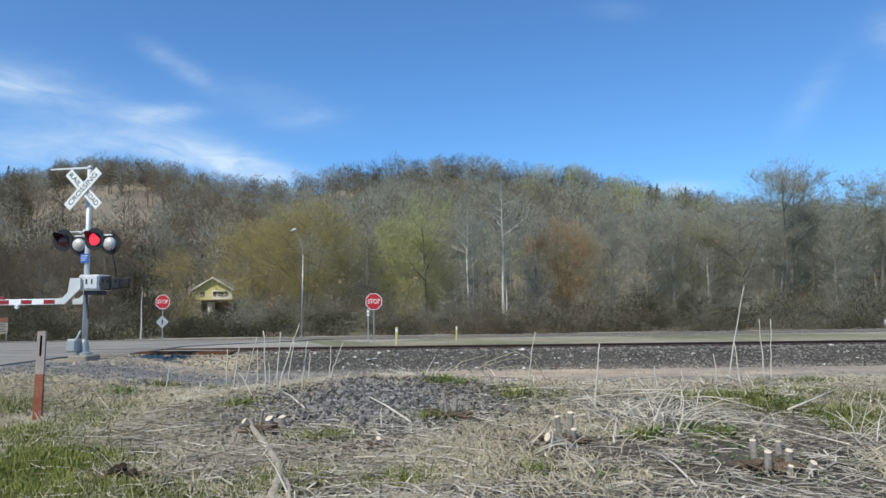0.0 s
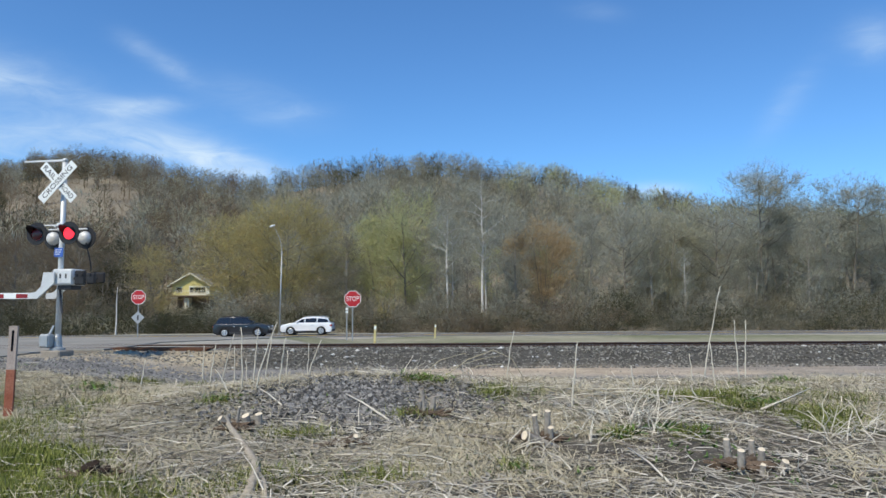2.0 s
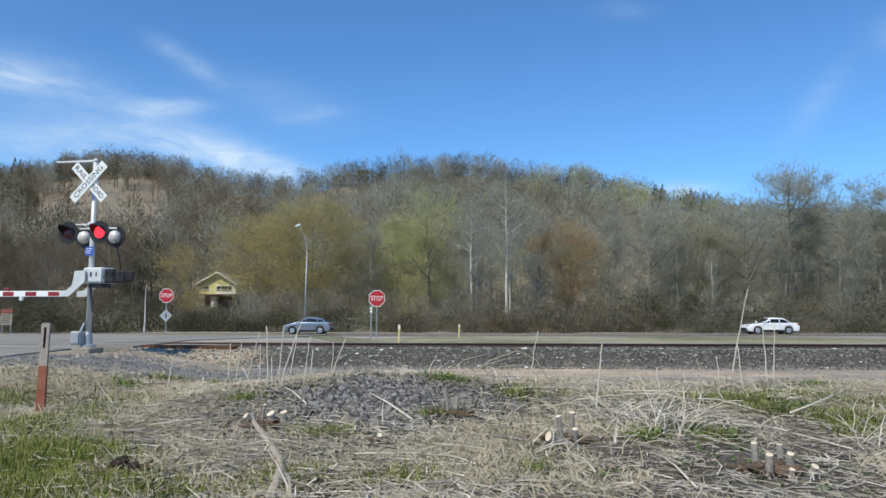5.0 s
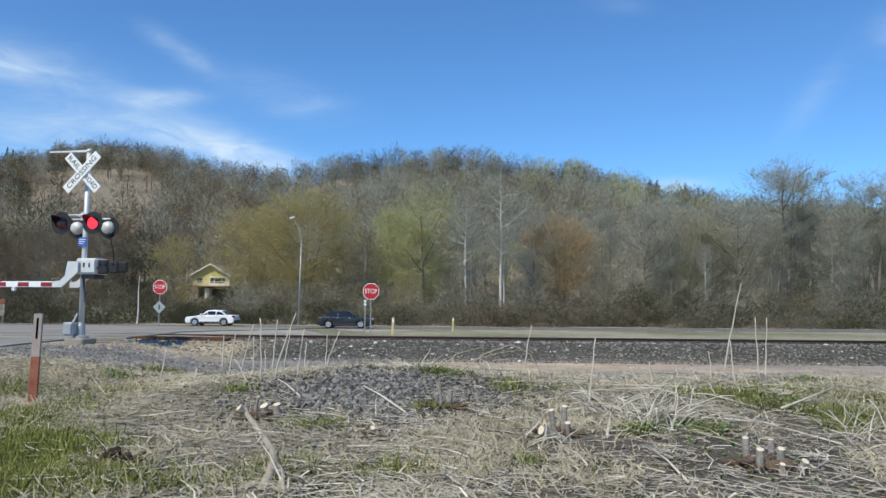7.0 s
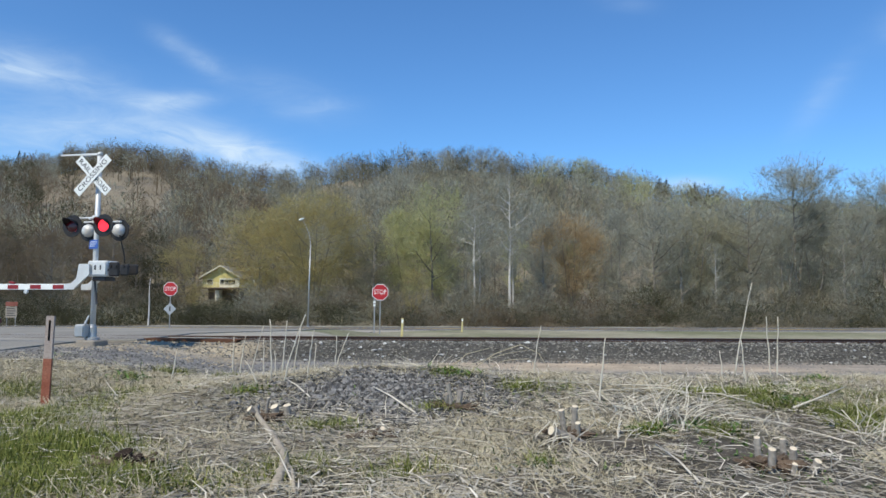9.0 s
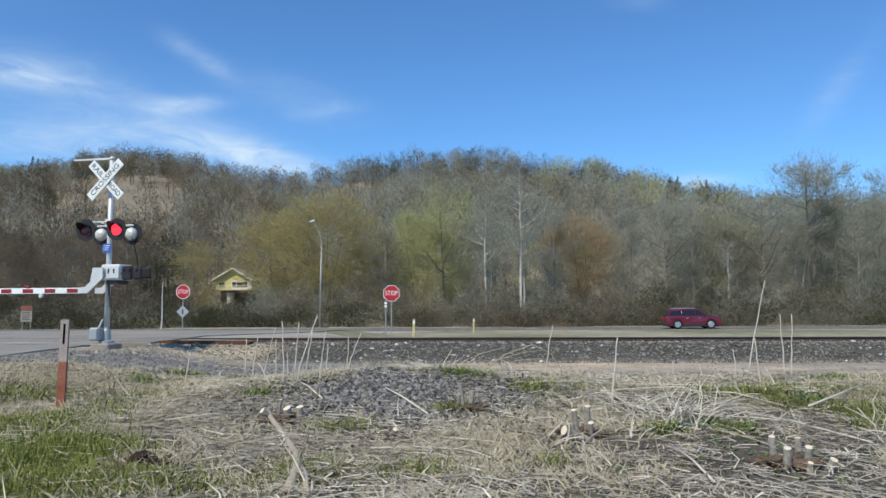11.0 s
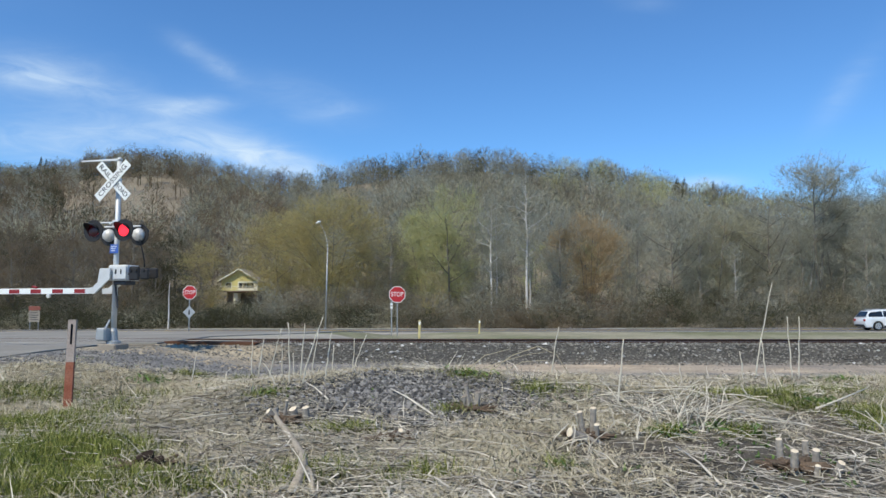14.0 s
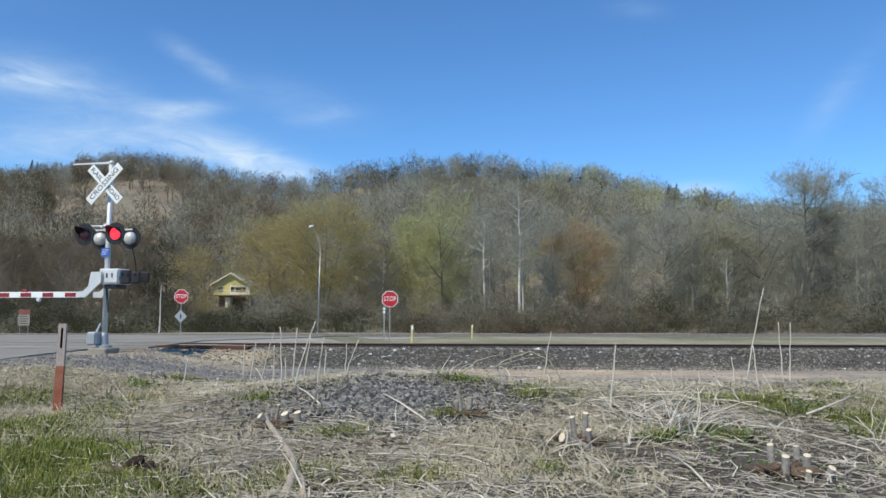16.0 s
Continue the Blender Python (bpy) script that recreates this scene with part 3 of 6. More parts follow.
def tree_meshes(seed, H, R, first=0.3, limbs=11, subs=5, twigs=3600, tlen=1.05, tw=0.036, droop=0.0, trunk_r=None, forks=1, lean=0.03, top=0.85, fill=0.35):
    """Trunk with limbs, and a crown of fine twigs on their ends."""
    rng = random.Random(seed)
    wood, crown = Soup(), Soup()
    r0 = trunk_r or H * 0.0125
    ends = []
    stems = []
    for f in range(forks):
        ang = 2 * math.pi * f / forks + rng.uniform(0, 1)
        out = 0.0 if forks == 1 else R * rng.uniform(0.28, 0.5)
        pts = []
        n = 7
        for i in range(n + 1):
            k = i / n
            sp = out * max(0, k - 0.12) ** 0.8
            pts.append(Vector((math.cos(ang) * sp + rng.uniform(-1, 1) * lean * H * 0.3 * k, math.sin(ang) * sp + rng.uniform(-1, 1) * lean * H * 0.3 * k, -0.3 + (H * top + 0.3) * k)))
        rr = r0 / math.sqrt(forks) * 1.15
        for i in range(n):
            wood.limb(pts[i], pts[i + 1], rr * (1 - 0.88 * i / n), rr * (1 - 0.88 * (i + 1) / n), 6)
        stems.append((pts, rr))
        ends.append((pts[-1], Vector((0, 0, 1)), pts[-2]))
    cz, hz = H * (first + 1) / 2, H * (1 - first) / 2
    per = max(3, limbs // forks)
    for pts, rr in stems:
        for i in range(per):
            k = first + (top * 0.97 - first) * (i + rng.random()) / per
            s = min(6.999, k / top * 7)
            j = int(s)
            p = pts[j].lerp(pts[j + 1], s - j)
            t = rng.uniform(0, 6.283)
            h = Vector((math.cos(t), math.sin(t), 0))
            rel = max(-0.95, min(0.95, (p.z - cz) / hz))
            reach = R * math.sqrt(1 - rel * rel) * rng.uniform(0.65, 1.05) * (0.75 if forks > 1 else 1)
            rise = rng.uniform(0.35, 0.9) * reach
            q = p + h * reach * 0.45 + Vector((0, 0, rise * 0.35))
            e = p + h * reach + Vector((0, 0, min(rise, H - p.z)))
            e.z = min(e.z, cz + hz * math.sqrt(max(0.06, 1 - min(1.0, math.hypot(e.x, e.y) / R) ** 2)))
            r = rr * (1 - 0.85 * k) * 0.55 + 0.012
            wood.limb(p, q, r, r * 0.65, 4)
            wood.limb(q, e, r * 0.65, r * 0.22, 4)
            ends.append((e, (e - q).normalized(), q))
            for m in range(subs):
                a, b = (p, q) if m % 3 == 0 else (q, e)
                o = a.lerp(b, rng.uniform(0.15, 0.95))
                d = ((b - a).normalized() * 0.6 + rand_dir(rng, -15, 75) * 0.9).normalized()
                ln = reach * rng.uniform(0.3, 0.6)
                g = o + d * ln
                g.z = min(g.z, cz + hz * math.sqrt(max(0.04, 1 - min(1.0, math.hypot(g.x, g.y) / R) ** 2)))
                wood.limb(o, g, r * 0.32, r * 0.1, 3)
                ends.append((g, d, o))
    for i in range(twigs):
        e, d, o = ends[rng.randrange(len(ends))]
        p = o.lerp(e, rng.uniform(0.2, 1.0)) + Vector((rng.gauss(0, 0.32), rng.gauss(0, 0.32), rng.gauss(0, 0.28)))
        if rng.random() < fill:
            v = rand_dir(rng, -80, 80)
            k = rng.uniform(0.15, 1.0) ** 0.45 * 0.94
            p, d = Vector((v.x * R * k, v.y * R * k, cz + v.z * hz * k)), (v + Vector((0, 0, 0.5))).normalized()
        w = (d * 0.7 + rand_dir(rng, -30, 70) * 1.1).normalized()
        w.z -= droop * rng.uniform(0.6, 1.4)
        ln = tlen * rng.uniform(0.4, 1.25)
        tip = p + w * ln
        side = w.cross(Vector((rng.uniform(-1, 1), rng.uniform(-1, 1), rng.uniform(-1, 1)))).normalized() * tw * rng.uniform(0.6, 1.4)
        crown.tri(p - side * 0.5, p + side * 0.5, tip)
        for b in range(2):
            s = p.lerp(tip, rng.uniform(0.25, 0.9))
            w2 = (w + rand_dir(rng, -50, 60) * 0.9).normalized()
            w2.z -= droop * 0.7
            crown.tri(s - side * 0.4, s + side * 0.4, s + w2 * ln * rng.uniform(0.3, 0.6))
    return wood, crown


KINDS = {}


def tree_kind(key, bark, twig, seed, **kw):
    wood, crown = tree_meshes(seed, **kw)
    KINDS[key] = (wood.mesh("trunk", [bark]), crown.mesh("crown", [TW[twig]]), kw["H"], {})


TREE_LABEL = {"grey": "bare grey deciduous tree at the wood's edge", "brown": "bare brown deciduous tree at the wood's edge", "olive": "tree with olive spring buds", "yellow": "broad willow with yellow spring twigs",
              "orange": "spreading tree with orange-brown spring buds", "green": "tree with fresh light green buds", "red": "tree with red-brown bare twigs", "dark": "dark bare tree in the wood"}


def plant(key, x, y, height, turn, twig=None, label=""):
    wood, crown, H, dyed = KINDS[key]
    t = empty("tree", pose(x, y, land(x, y) - 0.05, 0, 0, turn))
    s = height / H
    t.scale = (s, s, s)
    if twig:
        if twig not in dyed:
            dyed[twig] = crown.copy()
            dyed[twig].materials[0] = TW[twig]
        crown = dyed[twig]
    link("trunk", wood, None, t)
    link("crown", crown, None, t)
    tagged(t, label or TREE_LABEL[twig or "grey"], "tree", "trees of the wood")
    return t


tree_kind("ash", M_BARK_DARK, "grey", 11, H=14, R=4.2, first=0.14, limbs=15, twigs=2900)
tree_kind("maple", M_BARK_DARK, "grey", 12, H=13, R=4.8, first=0.13, limbs=16, forks=2, twigs=3300)
tree_kind("slim", M_BARK, "grey", 13, H=14, R=2.8, first=0.15, limbs=14, twigs=2200)
tree_kind("poplar", M_BARK, "grey", 14, H=15, R=3.3, first=0.14, limbs=16, forks=2, twigs=2700)
tree_kind("birch", M_BIRCH, "grey", 15, H=18, R=2.6, first=0.35, limbs=16, subs=4, twigs=1500, trunk_r=0.16, lean=0.03, top=0.95, fill=0.1)
tree_kind("willow", M_BARK_DARK, "yellow", 16, H=15, R=7.0, first=0.16, limbs=22, forks=3, twigs=9500, tlen=1.1, droop=0.15, tw=0.042, fill=0.6)
tree_kind("spreading", M_BARK_DARK, "orange", 17, H=13, R=5.0, first=0.22, limbs=18, forks=4, twigs=7500, tlen=0.95, tw=0.042, fill=0.5)
tree_kind("oak", M_BARK_DARK, "grey", 18, H=21, R=6.0, first=0.40, limbs=26, subs=8, twigs=8000, tlen=1.15, tw=0.034, trunk_r=0.32, lean=0.03, forks=2, fill=0.25)
tree_kind("young", M_BARK, "grey", 19, H=8, R=2.4, first=0.12, limbs=12, forks=2, twigs=1300, tlen=0.7)

tree_kind("back_a", M_BARK_DARK, "grey", 31, H=13, R=4.4, first=0.14, limbs=12, subs=3, twigs=1300, tlen=1.3, tw=0.055)
tree_kind("back_b", M_BARK, "grey", 32, H=14, R=3.4, first=0.15, limbs=12, subs=3, twigs=1200, tlen=1.3, tw=0.055, forks=2)

FEATURED = [("oak", 44.3, 90, 21.4, 20, "grey"), ("oak", 57.0, 92, 20.2, 70, "grey"), ("maple", 63.5, 92, 18.5, 10, "grey"), ("maple", 50.8, 95, 18.0, 200, "grey"), ("poplar", 50.0, 86, 15.5, 140, "grey"), ("ash", 37.5, 88, 16.0, 200, "grey"),
            ("birch", 6.9, 80, 17.4, 30, "grey"), ("birch", 2.85, 80, 14.8, 160, "grey"), ("birch", 7.4, 82, 13.0, 220, "grey"), ("birch", 3.5, 81, 13.2, 300, "grey"), ("birch", 31.0, 82, 9.5, 90, "grey"),
            ("willow", -17.0, 88, 16.3, 0, "yellow"), ("willow", -24.5, 92, 15.0, 100, "yellow"), ("maple", -33.5, 90, 10.8, 40, "yellow"), ("willow", -12.5, 95, 12.5, 230, "olive"),
            ("spreading", 15.2, 88, 13.6, 0, "orange"), ("maple", -2.0, 90, 17.6, 75, "green"), ("spreading", -5.5, 93, 14.5, 120, "green"), ("poplar", 1.5, 95, 15.0, 15, "olive"),
            ("maple", 30.5, 87, 14.8, 260, "olive"), ("ash", 25.0, 86, 14.5, 300, "grey"), ("poplar", 20.8, 88, 15.5, 110, "grey"), ("slim", 28.0, 85, 13.5, 20, "grey"), ("poplar", 41.0, 86, 13.5, 310, "grey"), ("slim", 47.0, 84, 12.5, 80, "grey"), ("spreading", 34.0, 92, 14.5, 60, "olive"), ("young", -4.0, 78, 6.0, 0, "yellow"),
            ("slim", 11.5, 86, 15.0, 45, "grey"), ("slim", -9.0, 84, 12.0, 45, "brown"), ("ash", -40.5, 84, 12.5, 33, "red"), ("ash", -49.0, 86, 12.0, 133, "red"), ("maple", -55.0, 84, 12.5, 250, "red")]
for key, x, y, h, turn, twig in FEATURED:
    plant(key, x, y, h, turn, twig)
rng = random.Random(21)
spots = [(x, y) for _, x, y, *_ in FEATURED]
count = 0
for k in range(1500):
    y = rng.uniform(90, 104) if count < 55 else rng.uniform(102, 150)
    x = rng.uniform(-0.85, 0.85) * y
    a = x / y
    if -0.375 < a < -0.285 and y < 128:
        continue
    if any((x - p) ** 2 + (y - q) ** 2 < (9 if y < 103 else 16) for p, q in spots):
        continue
    spots.append((x, y))
    key = rng.choice(["ash", "maple", "slim", "slim", "poplar", "poplar", "young"]) if y < 102 else rng.choice(["back_a", "back_b"])
    h = rng.uniform(9, 14) * (1.12 if a > 0.3 else 0.95)
    if -0.32 < a < -0.08:
        twig = rng.choice(["olive", "yellow", "brown", "olive"])
    elif a < -0.3:
        twig = rng.choice(["brown", "dark", "red", "red"])
    elif a < 0.2:
        twig = rng.choice(["grey", "olive", "green", "brown", "grey"])
    else:
        twig = rng.choice(["grey", "grey", "olive", "grey", "brown"] if a < 0.42 else ["grey", "brown", "grey"])
    plant(key, x, y, h, rng.uniform(0, 360), twig)
    count += 1
    if count >= 118:
        break


def far_tree(seed, H, R, n, w, conifer=False):
    """Triangles of a distant tree, root at the origin."""
    r = np.random.RandomState(seed)
    out = []
    for i in range(3):
        a = 2.1 * i
        d = np.array([math.cos(a), math.sin(a), 0]) * 0.16
        out.append([d, -d, [0, 0, H * 0.85]])
    if conifer:
        for i in range(n):
            z = r.uniform(0.12, 1) ** 0.8 * H
            rad = R * (1.05 - z / H)
            t = r.uniform(0, 6.28)
            c = np.array([0, 0, z])
            e = c + np.array([math.cos(t) * rad, math.sin(t) * rad, -0.25 * rad])
            s = np.array([-math.sin(t), math.cos(t), 0.2]) * 0.35
            out.append([c + s, e + s * 0.8, e - s])
        return np.array(out)
    for i in range(9):
        z = r.uniform(0.3, 0.75) * H
        t = r.uniform(0, 6.28)
        e = np.array([math.cos(t) * R * 0.7, math.sin(t) * R * 0.7, min(H, z + R * 0.9)])
        s = np.array([-math.sin(t), math.cos(t), 0]) * 0.09
        out.append([[0, 0, z - 0.1], s + [0, 0, z + 0.12], e])
    for i in range(n):
        v = r.normal(size=3)
        v /= np.linalg.norm(v)
        rad = r.uniform(0.25, 1) ** 0.5
        p = v * rad * [R, R, H * 0.38] + [0, 0, H * 0.62]
        d = v * [1, 1, 0.4] + [0, 0, 0.7] + r.normal(size=3) * 0.5
        d = d / np.linalg.norm(d) * r.uniform(0.8, 2.0)
        s = np.cross(d, r.normal(size=3))
        s = s / np.linalg.norm(s) * w * r.uniform(0.6, 1.4)
        out.append([p + s, p - s, p + d])
    return np.array(out)


def mass(name, placed, mats, label, category):
    """Many far plants in one mesh; placed: (triangles, x, y, z, scale, turn, material)."""
    vs, mi = [], []
    for tris, x, y, z, s, t, m in placed:
        c, n = math.cos(t), math.sin(t)
        q = tris.reshape(-1, 3) @ np.array([[c, n, 0], [-n, c, 0], [0, 0, 1]]) * s + [x, y, z]
        vs.append(q)
        mi.append(np.full(len(tris), m, dtype=np.int32))
    v, mi = np.concatenate(vs), np.concatenate(mi)
    me = bpy.data.meshes.new(name)
    me.vertices.add(len(v))
    me.vertices.foreach_set("co", v.ravel())
    me.loops.add(len(v))
    me.loops.foreach_set("vertex_index", np.arange(len(v), dtype=np.int32))
    me.polygons.add(len(mi))
    me.polygons.foreach_set("loop_start", np.arange(0, len(v), 3, dtype=np.int32))
    me.polygons.foreach_set("material_index", mi)
    for m in mats:
        me.materials.append(m)
    me.update()
    me.validate()
    return tagged(new(name, me), label, category, kind="stuff")


WOODS = [TW["grey"], TW["brown"], TW["olive"], TW["green"], TW["red"], TW["yellow"], TW["dark"], M_PINE]
far = [far_tree(s, 12 + (s % 4), 3.4 + 0.35 * (s % 3), 200, 0.085) for s in range(7)]
rng = random.Random(4)
placed = []
tries = 0
while len(placed) < 2500 and tries < 12000:
    tries += 1
    y = 128 + 230 * rng.random() ** 0.85
    x = rng.uniform(-0.80, 0.80) * y
    a = x / y
    z = land(x, y)
    s = rng.uniform(0.7, 1.05)
    if -0.60 < a < -0.405 and y > 150:
        base, tip = (z - 1.55) / y, (z + 13 * s - 1.55) / y
        low, top = bluff(a)
        if tip > low and base < top and rng.random() < 0.8:
            continue
    f = fbm(x, y, 0.018)
    if a < -0.25:
        m = rng.choice([4, 4, 4, 6] if a < -0.42 else [1, 4, 4, 1]) if rng.random() < 0.75 else (2 if f > 0.2 else 0)
    else:
        m = 0 if f < -0.1 else rng.choice([0, 1, 1, 2 if f > 0.1 else 0])
        if a > 0.12 and y > 240 and rng.random() < 0.32:
            m = 3
        elif y > 265:
            m = rng.choice([1, 1, 6, 0])
    placed.append((far[rng.randrange(7)], x, y, z - 0.2, s, rng.uniform(0, 6.28), m))
for k in range(170):
    y = rng.uniform(306, 350)
    x = rng.uniform(-0.68, -0.37) * y
    placed.append((far[rng.randrange(7)], x, y, land(x, y) - 0.2, rng.uniform(0.7, 0.95), rng.uniform(0, 6.28), rng.choice([1, 1, 0])))
for k in range(260):
    y = rng.uniform(300, 340)
    x = rng.uniform(-0.72, 0.2) * y
    if clearing(x, y):
        continue
    placed.append((far[rng.randrange(7)], x, y, land(x, y) - 1.2, rng.uniform(0.35, 0.55), rng.uniform(0, 6.28), rng.choice([1, 1, 6, 0])))
for k in range(220):
    y = rng.uniform(308, 330)
    x = rng.uniform(-0.68, -0.38) * y
    placed.append((far[rng.randrange(7)], x, y, land(x, y) - 1.5, rng.uniform(0.32, 0.5), rng.uniform(0, 6.28), rng.choice([1, 1, 6, 4])))
mass("hillside_wood", placed, WOODS, "leafless grey-brown spring wood covering the hill", "wood")
pine = far_tree(77, 15, 4.6, 300, 0.1, True)
mass("pine_group", [(pine, x, y, land(x, y) - 0.3, s, 0.5 * s, 7) for x, y, s in ((112, 318, 0.85), (117, 316, 0.75), (95, 316, 0.75), (99, 318, 0.8), (122, 316, 0.7), (-196, 318, 0.9), (-201, 322, 1.0))],
     WOODS, "dark green pines on the ridge", "pine")

def bush(seed, n, height, spread, w):
    """Triangles of a tangled bush."""
    r = np.random.RandomState(seed)
    t = []
    for i in range(n):
        a, rad = r.uniform(0, 6.28), spread * r.uniform(0, 1) ** 0.6
        top = height * (1.0 - 0.55 * (rad / spread) ** 2)
        p = np.array([math.cos(a) * rad, math.sin(a) * rad, r.uniform(0, 0.85) * top])
        d = np.array([math.cos(a) * 0.5, math.sin(a) * 0.5, 0.55]) + r.normal(size=3) * 0.75
        d = d / np.linalg.norm(d) * r.uniform(0.3, 1.0) * height * 0.32
        v = np.cross(d, r.normal(size=3))
        v = v / np.linalg.norm(v) * w
        t.append([p + v, p - v, p + d])
    return np.array(t)


shrub = [bush(100 + k, 300, 2.0, 1.3, 0.017) for k in range(6)]
thicket = [bush(200 + k, 380, 4.6, 2.0, 0.02) for k in range(5)]
placed = []
for k in range(380):
    x = rng.uniform(-0.72, 0.72) * 88
    y = rng.uniform(76, 96)
    a = x / y
    if -0.385 < a < -0.285:
        continue
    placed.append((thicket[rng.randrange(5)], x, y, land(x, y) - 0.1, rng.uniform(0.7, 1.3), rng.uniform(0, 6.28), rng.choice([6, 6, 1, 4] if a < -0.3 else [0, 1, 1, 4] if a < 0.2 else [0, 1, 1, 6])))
for k in range(620):
    d = 69.5 + 9 * rng.random() ** 1.5
    x = rng.uniform(-62, 62)
    y = d - SKEW * x
    a = x / y
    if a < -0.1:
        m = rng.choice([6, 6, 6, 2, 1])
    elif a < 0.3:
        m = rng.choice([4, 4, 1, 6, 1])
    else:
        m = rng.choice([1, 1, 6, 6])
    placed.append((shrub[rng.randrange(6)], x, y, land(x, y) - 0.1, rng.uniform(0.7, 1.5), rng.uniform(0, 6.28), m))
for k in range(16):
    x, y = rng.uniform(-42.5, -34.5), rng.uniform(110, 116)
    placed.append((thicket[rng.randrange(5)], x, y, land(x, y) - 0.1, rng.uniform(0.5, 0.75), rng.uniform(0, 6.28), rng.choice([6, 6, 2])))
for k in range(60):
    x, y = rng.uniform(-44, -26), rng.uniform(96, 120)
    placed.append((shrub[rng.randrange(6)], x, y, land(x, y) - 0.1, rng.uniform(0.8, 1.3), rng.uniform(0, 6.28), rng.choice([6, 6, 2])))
mass("brush", placed, WOODS, "dark tangled brush along the foot of the wood", "brush")


# ---- crossing signal ----
SIG = Vector((-8.62, 17.0, 0.56))
sig_m = pose(*SIG, 0, 0, -12)
signal = tagged(empty("crossing_signal", sig_m), "grey railway crossing signal with red flashing lights and lowered gate", "crossing signal")
bm = bmesh.new()
box(bm, -0.26, 0.26, -0.26, 0.26, -0.35, 0.04, bevel=0.03)
part("foundation", bm, M_CONC, signal, "weathered concrete foundation")
bm = bmesh.new()
lathe(bm, [(0.17, 0.04), (0.17, 0.09), (0.105, 0.11), (0.09, 0.34), (0.075, 0.38), (0.068, 0.42)], Matrix(), 16)
part("pole_base", bm, M_GALV, signal)
bm = bmesh.new()
tube(bm, (0, 0, 0.3), (0, 0, 4.56), 0.066, 0.058, 14)
lathe(bm, [(0.068, 4.55), (0.068, 4.60), (0.03, 4.64)], Matrix(), 14)
smooth(part("pole", bm, M_ALU, signal))
bm = bmesh.new()
box(bm, -0.28, -0.02, -0.28, -0.06, 0.10, 0.42, bevel=0.03)
box(bm, -0.26, -0.04, -0.295, -0.28, 0.14, 0.38, bevel=0.005)
tube(bm, (-0.10, -0.16, 0.40), (-0.05, -0.08, 0.62), 0.03, 0.025, 8)
part("junction_box", bm, M_GALV, signal)
bm = bmesh.new()
tube(bm, (0, 0, 4.57), (-1.1, 0.05, 4.60), 0.022, 0.014, 8)
box(bm, -1.15, -0.1, 0.035, 0.05, 4.585, 4.625)
part("top_rod", bm, M_ALU, signal, "thin pale rod")
for name, turn, y, words in (("RAILROAD", 45, -0.20, (("RAIL", -0.34), ("ROAD", 0.34))), ("CROSSING", -45, -0.225, (("CROSSING", 0.0),))):
    bm = bmesh.new()
    box(bm, -0.61, 0.61, -0.007, 0.007, -0.115, 0.115, bevel=0.003)
    blade = part("crossbuck_blade", bm, M_SIGNW, signal, "white sign blade with black lettering")
    blade.matrix_basis = pose(0, y, 4.02, 0, turn, 0)
    for w, off in words:
        me = text_mesh(w, 0.19 if len(w) > 4 else 0.185, 0.002)
        let = link("lettering", me, M_BLACK, blade)
        wide = max(v.co.x for v in me.vertices) - min(v.co.x for v in me.vertices)
        let.matrix_basis = pose(off, -0.0085, 0, 90, 0, 0) @ Matrix.Diagonal(((1.02 if len(w) > 4 else 0.42) / wide, 0.95, 1, 1))
bm = bmesh.new()
box(bm, -0.05, 0.05, -0.2, 0.05, 3.97, 4.07, bevel=0.01)
part("crossbuck_clamp", bm, M_GALV, signal)
bm = bmesh.new()
tube(bm, (-0.52, -0.21, 2.98), (0.52, -0.21, 2.98), 0.022, 0.022, 8)
tube(bm, (-0.52, 0.19, 2.93), (0.52, 0.19, 2.93), 0.022, 0.022, 8)
tube(bm, (0, -0.26, 2.96), (0, 0.26, 2.94), 0.03, 0.03, 8)
box(bm, -0.09, 0.09, -0.1, 0.1, 2.86, 3.06, bevel=0.02)
part("cross_arm", bm, M_ALU, signal)
LENSES = []
